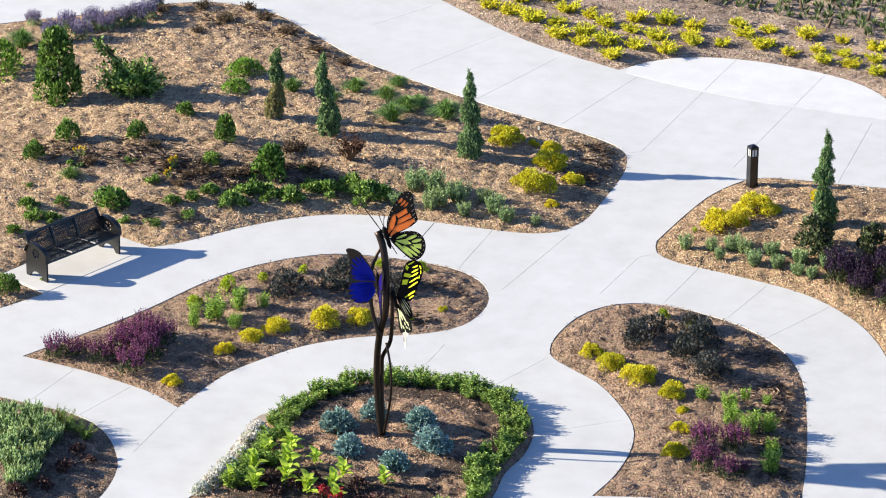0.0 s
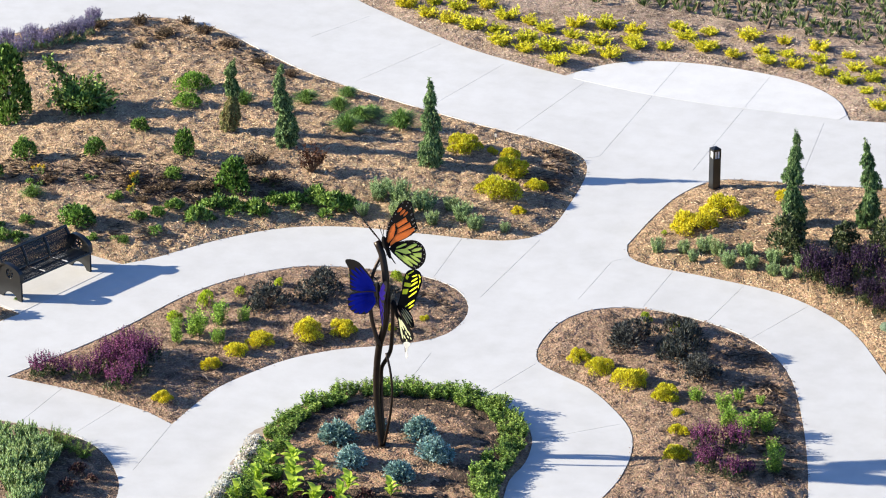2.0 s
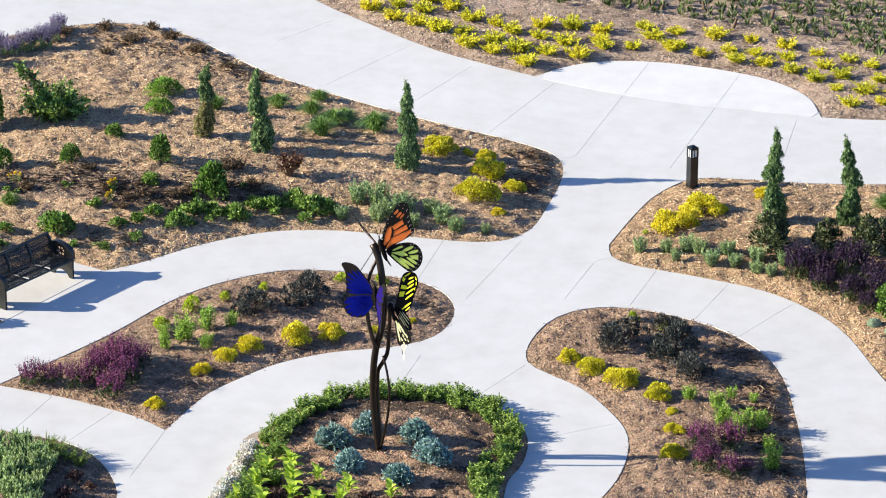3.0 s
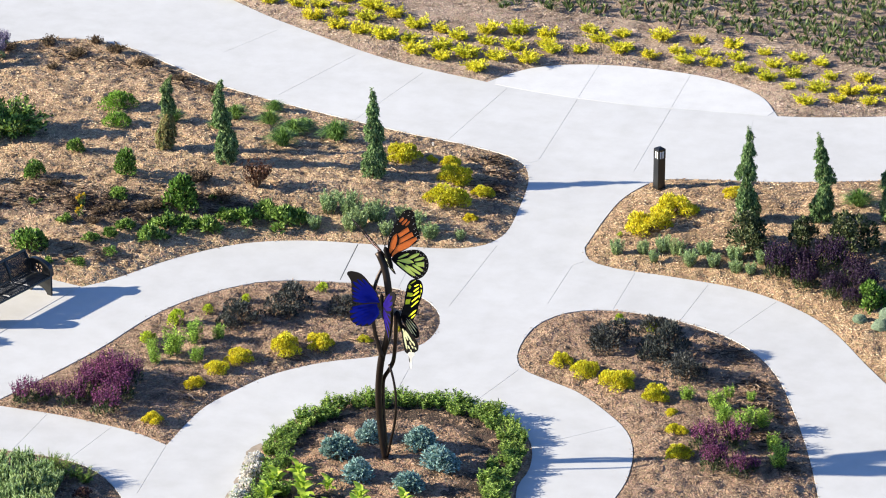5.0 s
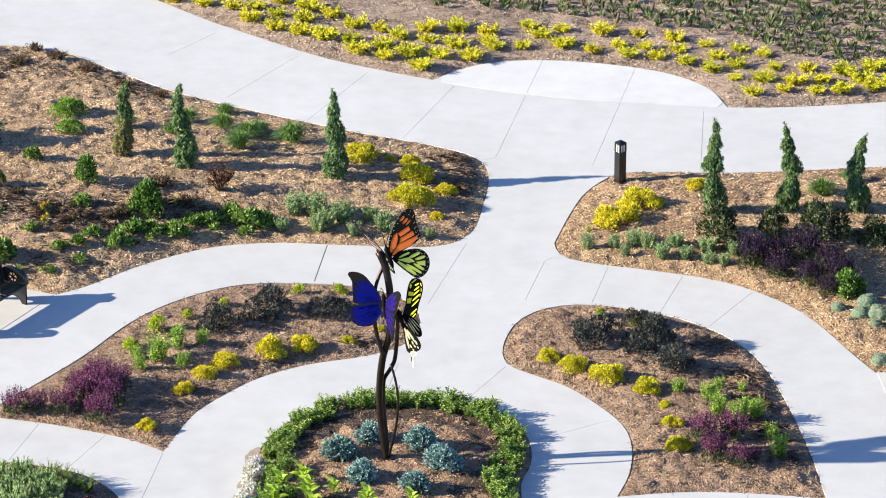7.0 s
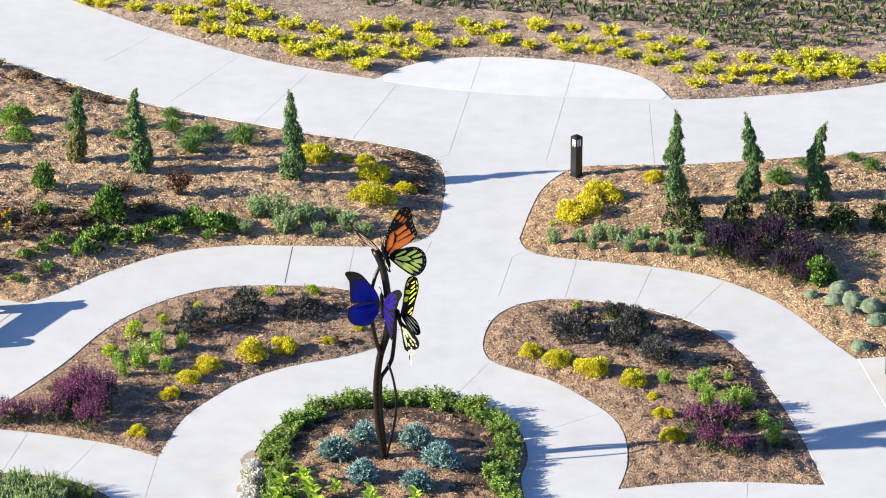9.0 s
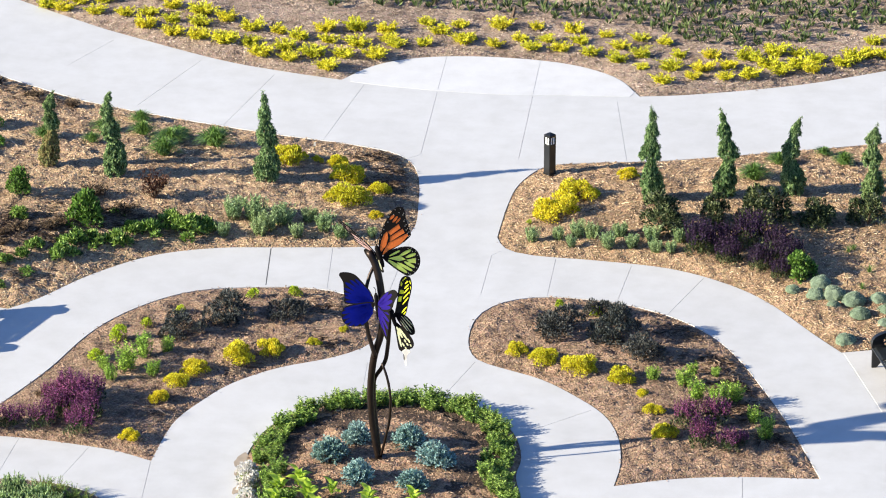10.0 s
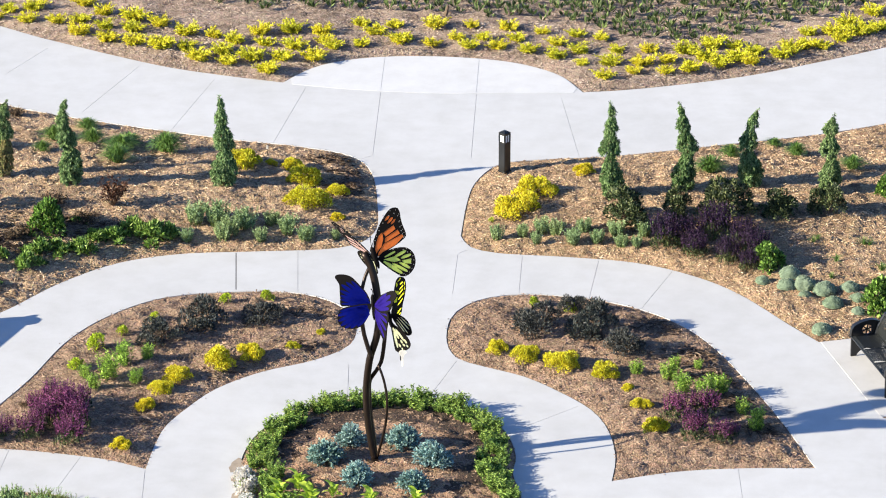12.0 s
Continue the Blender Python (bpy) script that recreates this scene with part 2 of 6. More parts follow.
WEST_BED = smooth_curve([(-2.12, 14.01), (-1.75, 12.34), (-1.59, 10.76), (-2.17, 9.90), (-3.92, 9.48), (-5.32, 9.18), (-6.52, 8.55), (-7.47, 7.41), (-8.19, 6.07), (-8.65, 5.45),
                         (-10.00, 5.68), (-10.57, 2.82), (-9.27, 2.47), (-9.68, 1.39), (-10.54, -0.41), (-13.11, -2.26), (-22.0, -2.0), (-24.0, 8.0), (-20.0, 13.2),
                         (-17.39, 16.07), (-16.07, 17.64), (-14.87, 18.37), (-13.48, 18.32), (-11.90, 17.54), (-10.22, 16.71), (-8.23, 16.12), (-5.55, 15.53), (-3.96, 15.29), (-2.72, 14.89)], sharp=(9, 10, 11, 12))
EAST_BED = smooth_curve([(0.20, 10.81), (0.11, 12.53), (0.15, 13.71), (0.51, 14.75), (1.31, 15.14), (3.11, 15.64), (5.41, 16.59), (7.59, 17.56), (10.48, 19.34), (14.01, 21.39), (16.96, 15.00), (14.91, 6.13), (10.89, 2.18),
                         (9.05, 3.26), (10.27, 3.78), (9.03, 7.00), (7.74, 6.47), (7.13, 7.21), (6.04, 8.59), (5.05, 9.38), (3.86, 9.88), (2.37, 10.00), (1.07, 10.02), (0.47, 10.27)], sharp=(0, 13, 14, 15, 16))
NORTH_EDGE = smooth_curve([(-26.0, 30.5), (-18.0, 25.6), (-11.95, 21.81), (-10.17, 20.83), (-7.85, 19.75), (-6.31, 19.31), (-4.85, 19.02), (-4.47, 19.81), (-3.97, 20.39), (-3.12, 20.84), (-1.92, 21.08), (-0.53, 21.06), (0.46, 20.79),
                           (1.30, 20.20), (1.89, 19.25), (2.79, 19.50), (4.04, 20.01), (5.33, 20.65), (6.52, 21.44), (8.51, 22.96), (12.0, 26.0), (20.0, 32.0)], closed=False, sharp=(6, 14))
NORTH_BED = NORTH_EDGE + [(20.0, 46.0), (-26.0, 46.0)]
LEFT_ISLAND = smooth_curve([(-8.00, -0.16), (-7.43, 1.63), (-7.07, 2.97), (-6.78, 4.55), (-6.35, 5.68), (-5.64, 6.67), (-4.84, 7.19), (-3.44, 7.53), (-2.54, 7.51), (-1.80, 7.11), (-1.31, 6.32), (-1.26, 5.24),
                            (-1.82, 4.45), (-2.77, 3.76), (-3.48, 2.92), (-3.86, 2.05), (-4.12, 1.2), (-4.17, 0.4), (-4.15, -0.62), (-4.8, -0.36), (-5.45, -0.24), (-6.6, -0.13)], sharp=(0, 18))
RIGHT_ISLAND = smooth_curve([(0.58, 5.58), (0.51, 6.67), (0.73, 7.36), (1.15, 7.80), (1.85, 8.05), (2.75, 8.03), (3.74, 7.80), (4.74, 7.21), (5.58, 6.23), (6.41, 4.65), (7.20, 2.87), (7.94, 0.94), (6.49, 0.74), (5.38, 0.45), (4.31, -0.05),
                             (4.29, 0.89), (4.07, 1.98), (3.66, 2.87), (2.91, 3.66), (2.22, 4.20), (1.42, 4.55), (0.88, 4.86)], sharp=(11, 14))
ROUND_BED = smooth_curve([(2.51, 0.00), (2.47, 0.79), (2.15, 1.78), (1.51, 2.57), (0.71, 2.92), (-0.19, 2.97), (-1.09, 2.72), (-1.84, 2.13), (-2.35, 1.19), (-2.49, 0.20), (-2.41, -0.69), (-2.12, -1.68), (-1.99, -2.97), (-1.75, -4.35), (0.44, -5.34), (2.45, -4.35), (2.92, -2.28), (2.78, -0.99)])
SOUTH_BED = smooth_curve([(-10.18, -2.00), (-7.02, -1.83), (-5.72, -1.80), (-4.92, -2.07), (-4.18, -2.72), (-3.64, -3.56), (-3.35, -4.95), (-3.59, -7.23), (-10.17, -7.71)], sharp=(0, 7, 8))
BEDS = {"west_bed": WEST_BED, "east_bed": EAST_BED, "north_bed": NORTH_BED, "left_island": LEFT_ISLAND, "right_island": RIGHT_ISLAND, "round_bed": ROUND_BED, "south_bed": SOUTH_BED}
# mounds of each bed: centre, radius, height
MOUNDS = {"west_bed": ((-10.8, 10.6, 4.5, 0.42), (-5.0, 11.9, 3.0, 0.16)), "east_bed": ((4.2, 12.7, 3.2, 0.22), (8.5, 12.5, 4.0, 0.2)), "north_bed": ((0, 34, 8.0, 0.25),),
          "left_island": ((-4.0, 4.2, 2.5, 0.05),), "right_island": ((3.0, 5.6, 2.5, 0.05),), "round_bed": ((0.1, -0.2, 1.9, 0.16),), "south_bed": ((-6, -4, 2, 0.08),)}


def bed_height(name, x, y):
    d = edge_distance(BEDS[name], x, y)
    z = -0.018 + 0.073 * np.clip(d / 0.45, 0, 1) ** 0.7
    for cx, cy, r, h in MOUNDS[name]:
        z = z + h * np.exp(-((x - cx) ** 2 + (y - cy) ** 2) / r ** 2) * np.clip(d / 1.5, 0, 1)
    return z


def ground_z(x, y):
    for name, poly in BEDS.items():
        if inside(poly, x, y)[0]:
            return float(bed_height(name, np.array([x]), np.array([y]))[0])
    return 0.0


# ---- building helpers ----
def mesh_data(name, verts, faces, mat, smooth=False):
    me = bpy.data.meshes.new(name)
    me.from_pydata([tuple(v) for v in verts], [], [tuple(f) for f in faces])
    me.materials.append(mat)
    if smooth:
        me.polygons.foreach_set("use_smooth", [True] * len(me.polygons))
    me.update()
    return me


def part_mesh(name, me, parent, label=""):
    ob = new(name, me)
    ob.parent = parent
    return tagged(ob, label)


def part(name, bm, mat, parent, label="", smooth=False):
    """Links a bmesh as one mesh object under a thing or under a part."""
    me = bpy.data.meshes.new(name)
    bm.to_mesh(me)
    bm.free()
    me.materials.append(mat)
    if smooth:
        me.polygons.foreach_set("use_smooth", [True] * len(me.polygons))
    return part_mesh(name, me, parent, label)


def thing(name, label, category, group="", kind=""):
    return tagged(new(name), label, category, group, kind)


def box(bm, size, at, turn=0.0, bevel=0.0):
    m = Matrix.Translation(at) @ Matrix.Rotation(turn, 4, "Z") @ Matrix.Diagonal((*size, 1))
    made = bmesh.ops.create_cube(bm, size=1, matrix=m)["verts"]
    if bevel:
        edges = list({e for v in made for e in v.link_edges})
        bmesh.ops.bevel(bm, geom=edges, offset=bevel, segments=2, affect="EDGES")


def slab(name, loops, top, bottom, mat):
    """A flat slab with an outer outline and holes: top face and all its edges."""
    tris = tessellate_polygon([[Vector((x, y, 0)) for x, y in loop] for loop in loops])
    flat = [p for loop in loops for p in loop]
    n = len(flat)
    verts = [(x, y, top) for x, y in flat] + [(x, y, bottom) for x, y in flat]
    faces, at = [], 0
    for a, b, c in tris:
        (ax, ay), (bx, by), (cx, cy) = flat[a], flat[b], flat[c]
        faces.append((a, b, c) if (bx - ax) * (cy - ay) - (by - ay) * (cx - ax) > 0 else (a, c, b))
    for loop in loops:
        k = len(loop)
        for i in range(k):
            a, b = at + i, at + (i + 1) % k
            faces.append((a, b, b + n, a + n))
        at += k
    return mesh_data(name, verts, faces, mat)


# ---- large structure ----
rng = np.random.default_rng(7)
# cut joints of the paths, end to end
JOINTS = ((-11.16, 18.73, -10.56, 20.55), (-8.96, 16.65, -8.26, 19.62), (-6.82, 15.73, -6.41, 19.07), (-4.47, 15.38, -4.29, 18.82), (-2.23, 14.99, -2.59, 18.7), (-0.11, 15.09, -0.45, 18.82), (2.19, 15.42, 1.45, 18.85),
          (-3.00, 9.66, -2.67, 7.61), (0.26, 9.86, 0.40, 7.88), (1.57, 9.94, 1.71, 8.08), (3.13, 9.88, 3.12, 8.05), (4.65, 9.53, 4.19, 7.61),
          (-1.15, 4.32, -0.97, 2.97), (0.56, 3.02, 0.88, 4.74), (-4.15, -0.65, -3.86, -2.60), (-6.75, -1.78, -6.79, -0.16), (-5.60, -1.78, -5.42, -0.24), (2.30, 1.78, 3.41, 3.02),
          (6.55, 0.72, 6.77, -0.99), (-1.52, 10.27, -1.40, 7.11), (-2.47, 14.7, -2.24, 14.93), (0.42, 10.12, 0.27, 9.9))
FILLED_JOINTS = ((-4.23, 9.38, -3.91, 7.55),)
HALF_ROUND_JOINTS = ((-2.61, 18.86, -2.8, 20.88), (-0.47, 18.98, -0.65, 20.98))


def groove(x0, y0, x1, y1, half=0.004):
    """The outline of a saw cut, kept clear of the beds."""
    t = np.linspace(0, 1, 160)
    x, y = x0 + (x1 - x0) * t, y0 + (y1 - y0) * t
    clear = np.ones(len(t), bool)
    for poly in BEDS.values():
        clear &= ~inside(poly, x, y) & (edge_distance(poly, x, y) > 0.02)
    k = np.nonzero(clear)[0]
    x0, y0, x1, y1 = x[k[0]], y[k[0]], x[k[-1]], y[k[-1]]
    d = np.hypot(x1 - x0, y1 - y0)
    sx, sy = -(y1 - y0) / d * half, (x1 - x0) / d * half
    return [(x0 - sx, y0 - sy), (x1 - sx, y1 - sy), (x1 + sx, y1 + sy), (x0 + sx, y0 + sy)]


def fill_groove(loop, z, parent, mat=JOINT):
    part_mesh("control_joint", mesh_data("control_joint", [(x, y, z) for x, y in loop] + [(x, y, z - 0.02) for x, y in loop], [(0, 1, 2, 3), (0, 4, 5, 1), (1, 5, 6, 2), (2, 6, 7, 3), (3, 7, 4, 0)], mat), parent)


outer = [(-26.0, -14.0), (20.0, -14.0)] + NORTH_EDGE[::-1]
grooves = [groove(*j) for j in JOINTS]
filled_grooves = [groove(*j, half=0.011) for j in FILLED_JOINTS]
pavement = tagged(new("pavement", slab("pavement", [outer, WEST_BED, EAST_BED, LEFT_ISLAND, RIGHT_ISLAND, ROUND_BED, SOUTH_BED] + grooves + filled_grooves, 0.0, -0.16, CONCRETE)),
                  "pale broom-finished concrete garden paths with cut joints", "pavement", kind="structure")
for loop in grooves:
    fill_groove(loop, -0.006, pavement)
for loop in filled_grooves:
    fill_groove(loop, -0.003, pavement, FILLED_JOINT)
ground_bm = bmesh.new()
bmesh.ops.create_grid(ground_bm, x_segments=2, y_segments=2, size=1500, matrix=Matrix.Translation((0, 0, -0.17)))
ground_me = bpy.data.meshes.new("ground")
ground_bm.to_mesh(ground_me)
ground_bm.free()
ground_me.materials.append(LAWN)
tagged(new("ground", ground_me), "mown green lawn around the garden", "lawn", kind="structure")

# newer, whiter concrete of the half-round viewing area, and the pads under the benches
half_round = [p for p in NORTH_EDGE if -4.83 < p[0] < 1.88 and p[1] > 18.9]
half_round = half_round + smooth_curve([(1.87, 19.22), (0.25, 19.01), (-0.95, 18.83), (-2.24, 18.77), (-3.53, 18.82), (-4.81, 18.98)], closed=False)[1:-1]
half_round = [(x * 0.997 - 0.005, y - 0.012) for x, y in half_round]
half_grooves = [groove(*j) for j in HALF_ROUND_JOINTS]
viewing_area = tagged(new("viewing_area", slab("viewing_area", [half_round] + half_grooves, 0.005, -0.02, NEW_CONCRETE)), "newer whiter concrete half-round beside the path", "pavement", kind="structure")
for loop in half_grooves:
    fill_groove(loop, 0.0015, viewing_area)
for corners in (((-8.69, 5.42), (-9.98, 5.64), (-10.53, 2.86), (-9.29, 2.51)), ((9.03, 3.30), (10.23, 3.82), (9.02, 6.96), (7.78, 6.46))):
    tagged(new("bench_pad", slab("bench_pad", [list(corners)], 0.006, -0.02, PAD_CONCRETE)), "small concrete pad under a garden bench", "pavement", kind="structure")

# the beds: mulch with a rough surface, then loose chips
BED_LOOK = {"west_bed": (TAN, TAN_CHIP, 270, (-18.5, 18.6, -1.5, 0.0), "sun-bleached wood-chip mulch over a low planted berm"),
            "east_bed": (EAST_TAN, TAN_CHIP, 270, (0.0, 18.5, 11.5, 2.0), "sun-bleached wood-chip mulch in a planted bed"),
            "north_bed": (GREY, GREY_CHIP, 230, (-14.0, 26.0, 10.5, 19.0), "grey-brown wood-chip mulch in a wide planted bed"),
            "left_island": (BROWN, BROWN_CHIP, 270, (-9.0, 8.0, 0.0, -2.0), "brown wood-chip mulch in a pointed island bed"),
            "right_island": (BROWN, BROWN_CHIP, 270, (0.0, 8.5, 9.0, -1.0), "brown wood-chip mulch in a curved island bed"),
            "round_bed": (RUSSET, BROWN_CHIP, 240, (-2.6, 3.0, 3.2, -4.0), "dark soil and wood chips in the round centre bed"),
            "south_bed": (OLD_MULCH, BROWN_CHIP, 130, (-8.0, -1.9, -3.0, -6.0), "dark mulch in a planted corner bed")}


def grid_sheet(poly, step):
    p = np.array(poly)
    xs, ys = np.arange(p[:, 0].min(), p[:, 0].max(), step), np.arange(p[:, 1].min(), p[:, 1].max(), step)
    gx, gy = [a.ravel() for a in np.meshgrid(xs, ys)]
    gx, gy = gx + rng.uniform(-0.3, 0.3, gx.size) * step, gy + rng.uniform(-0.3, 0.3, gy.size) * step
    keep = inside(poly, gx, gy)
    gx, gy = gx[keep], gy[keep]
    keep = edge_distance(poly, gx, gy) > step * 0.45
    pts = [Vector(q) for q in poly] + [Vector(q) for q in zip(gx[keep], gy[keep])]
    n = len(poly)
    v, _, f, *_ = delaunay_2d_cdt(pts, [(i, (i + 1) % n) for i in range(n)], [], 1, 1e-5)
    return np.array([q[:] for q in v]), f


def lumps(x, y):
    return np.array([noise.noise((a * 1.5, b * 1.5, 0)) * 0.045 + noise.noise((a * 4.2, b * 4.2, 3)) * 0.066 + noise.noise((a * 8, b * 8, 5)) * 0.036 for a, b in zip(x, y)])


for name, (base_mat, chip_mat, density, window, words) in BED_LOOK.items():
    poly = BEDS[name]
    v, f = grid_sheet(poly, 0.3 if name == "north_bed" else 0.1)
    d = edge_distance(poly, v[:, 0], v[:, 1])
    z = bed_height(name, v[:, 0], v[:, 1]) + lumps(v[:, 0], v[:, 1]) * np.clip(d / 0.25, 0, 1)
    faces = []
    for a, b, c in f:
        up = (v[b][0] - v[a][0]) * (v[c][1] - v[a][1]) - (v[b][1] - v[a][1]) * (v[c][0] - v[a][0]) > 0
        faces.append((a, b, c) if up else (a, c, b))
    bed = tagged(new(name, mesh_data(name, np.column_stack([v, z]), faces, base_mat, True)), words, "mulch bed", kind="structure")
    # loose chips, thin wedges lying at all angles
    x0, y1, x1, y0 = window
    count = int(density * (x1 - x0) * (y1 - y0))
    cx, cy = rng.uniform(x0, x1, count), rng.uniform(y0, y1, count)
    keep = inside(poly, cx, cy)
    cx, cy = cx[keep], cy[keep]
    d = edge_distance(poly, cx, cy)
    keep = d > 0.03
    cx, cy, d = cx[keep], cy[keep], d[keep]
    k = len(cx)
    cz = bed_height(name, cx, cy) + lumps(cx, cy) * np.clip(d / 0.25, 0, 1) + rng.uniform(-0.002, 0.012, k)
    a, length, wide, tilt = rng.uniform(0, 6.283, k), rng.uniform(0.035, 0.095, k) * rng.choice([1.0, 1.0, 1.7], k), rng.uniform(0.008, 0.02, k), rng.normal(0, 0.26, k)
    ux, uy, uz = np.cos(a) * np.cos(tilt) * length / 2, np.sin(a) * np.cos(tilt) * length / 2, np.sin(tilt) * length / 2
    sx, sy = -np.sin(a) * wide, np.cos(a) * wide
    corner = np.stack([np.stack([cx - ux, cy - uy, cz - uz], 1), np.stack([cx + ux - sx * 0.5, cy + uy - sy * 0.5, cz + uz], 1),
                       np.stack([cx + ux * 0.8 + sx, cy + uy * 0.8 + sy, cz + uz], 1), np.stack([cx + sx * 0.3, cy + sy * 0.3, cz + 0.009], 1)], 1).reshape(-1, 3)
    i = np.arange(k)[:, None] * 4
    tri = np.concatenate([i + [0, 1, 3], i + [1, 2, 3], i + [2, 0, 3], i + [0, 2, 1]])
    tagged(new("wood_chips", mesh_data("wood_chips", corner, tri, chip_mat)), "loose wood chips scattered over the " + name.replace("_", " "), "wood chips", kind="stuff")


# ---- plants: builders of shared meshes ----
def unit(v):
    return v / np.maximum(np.linalg.norm(v, axis=-1, keepdims=True), 1e-9)


def leaf_mesh(name, base, way, length, wide, mat, r, bend=0.0):
    """Pointed leaves, one small folded blade each, from base along way."""
    n = len(base)
    length, wide = np.broadcast_to(length, n)[:, None], np.broadcast_to(wide, n)[:, None]
    side = unit(np.cross(way, r.normal(size=(n, 3))))
    up = np.cross(side, way)
    mid = base + way * length * 0.5
    v = np.stack([base, mid - side * wide / 2 + up * wide * 0.2, base + way * length + np.array([0, 0, -1.0]) * length * bend, mid + side * wide / 2 + up * wide * 0.2], 1).reshape(-1, 3)
    i = np.arange(n)[:, None] * 4
    return mesh_data(name, v, i + [0, 1, 2, 3], mat)


def shell(r, n, rx, rz, lobes=10, depth=0.35, low=-0.05, amount=0.28):
    """Points in the uneven outer shell of a plant made of several leafy clumps, and the way out at each."""
    d = unit(r.normal(size=(n * 3, 3)))
    d = d[d[:, 2] > low - 0.25][:n]
    hubs = unit(r.normal(size=(lobes, 3)) + np.array([0, 0, 0.35]))
    hubs[:, 2] = np.abs(hubs[:, 2])
    hubs = np.concatenate([hubs * (0.28 + amount * r.uniform(0.5, 1.15, lobes))[:, None], [[0, 0, 0.25]]])
    own = r.integers(0, lobes + 1, len(d))
    size = np.where(own == lobes, 0.8 - amount * 0.9, (0.72 - amount) * r.uniform(0.75, 1.1, lobes + 1)[own])
    p = hubs[own] + d * (size * (1 - depth * r.random(len(d)) ** 2))[:, None]
    near = ((p[:, None, :] - hubs[None, :lobes]) ** 2).sum(2).min(1) < (0.55 * (0.72 - amount)) ** 2
    keep = (p[:, 2] > 0.0) & ~near
    return p[keep] * np.array([rx, rx, rz]), d[keep]


def tube(bm, pts, radii, sides=6):
    """A bent, tapered round rod."""
    rings = []
    pts = [Vector(p) for p in pts]
    for k, p in enumerate(pts):
        way = (pts[min(k + 1, len(pts) - 1)] - pts[max(k - 1, 0)]).normalized()
        a = way.orthogonal().normalized() if k == 0 else (rings_x - way * rings_x.dot(way)).normalized()
        rings_x = a
        b = way.cross(a)
        rings.append([bm.verts.new(p + (a * math.cos(2 * math.pi * s / sides) + b * math.sin(2 * math.pi * s / sides)) * radii[k]) for s in range(sides)])
    for q, w in zip(rings, rings[1:]):
        for s in range(sides):
            bm.faces.new((q[s], q[(s + 1) % sides], w[(s + 1) % sides], w[s]))
    bm.faces.new(rings[0][::-1])
    bm.faces.new(rings[-1])


def stems(r, n, rx, h, thick=0.006):
    bm = bmesh.new()
    for _ in range(n):
        a, q = r.uniform(0, 6.283), r.uniform(0.3, 0.85)
        e = (math.cos(a) * rx * q, math.sin(a) * rx * q, h * r.uniform(0.45, 0.8))
        tube(bm, [(0, 0, -0.03), (e[0] * 0.35, e[1] * 0.35, e[2] * 0.55), e], [thick, thick * 0.8, thick * 0.4], 4)
    me = bpy.data.meshes.new("stems")
    bm.to_mesh(me)
    bm.free()
    return me


def plant(name, label, category, group, meshes):
    """meshes: (part name, mesh, label) for each part."""
    p = thing(name, label, category, group)
    for n, me, words in meshes:
        part_mesh(n, me, p, words)
    return p


def with_mat(me, mat):
    me.materials.append(mat)
    return me


def mound_kind(leaf, h, n, length, wide, lobes=10, upward=0.35, amount=0.28, stem=BARK, depth=0.35, extra=None):
    """A builder of rounded shrubs one metre wide."""
    def build(r):
        p, d = shell(r, n, 0.5, h, lobes, depth, amount=amount)
        p[:, 2] = np.maximum(p[:, 2], 0.01)
        way = unit(d * (1 - upward) + np.array([0, 0, upward]) + r.normal(size=d.shape) * 0.38)
        made = [("stem", with_mat(stems(r, 9, 0.45, h, 0.012), stem), ""), ("foliage", leaf_mesh("foliage", p, way, length * r.uniform(0.6, 1.2, len(p)), wide, LEAF[leaf], r), "")]
        return made + (extra(r, h) if extra else [])
    return build


def spike_kind(leaf, flower, h, spikes, spike_len):
    """Upright flower spikes over a leafy base."""
    def build(r):
        p, d = shell(r, 900, 0.45, h * 0.6, 10)
        p[:, 2] = np.maximum(p[:, 2], 0.01)
        way = unit(d * 0.5 + np.array([0, 0, 0.7]) + r.normal(size=d.shape) * 0.3)
        a, q = r.uniform(0, 6.283, spikes), np.sqrt(r.random(spikes)) * 0.38
        foot = np.stack([np.cos(a) * q, np.sin(a) * q, h * (0.6 - 0.2 * (q / 0.38) ** 2)], 1)
        lean = unit(np.stack([np.cos(a) * q * 0.55, np.sin(a) * q * 0.55, np.ones(spikes)], 1) + r.normal(size=(spikes, 3)) * 0.1)
        m = 14
        t = np.tile(np.linspace(0, 1, m), spikes)
        size = np.repeat(r.uniform(0.6, 1.15, spikes) * spike_len, m)
        at = np.repeat(foot, m, 0) + np.repeat(lean, m, 0) * (t * size)[:, None]
        out = unit(r.normal(size=at.shape) + np.repeat(lean, m, 0) * 0.8)
        return [("stem", with_mat(stems(r, 9, 0.4, h * 0.8), STEM_GREEN), ""), ("foliage", leaf_mesh("foliage", p, way, 0.1 * r.uniform(0.6, 1.3, len(p)), 0.035, LEAF[leaf], r), ""),
                ("bloom", leaf_mesh("bloom", at, out, 0.055 * (1.15 - 0.6 * t), 0.035, LEAF[flower], r), "upright flower spikes")]
    return build


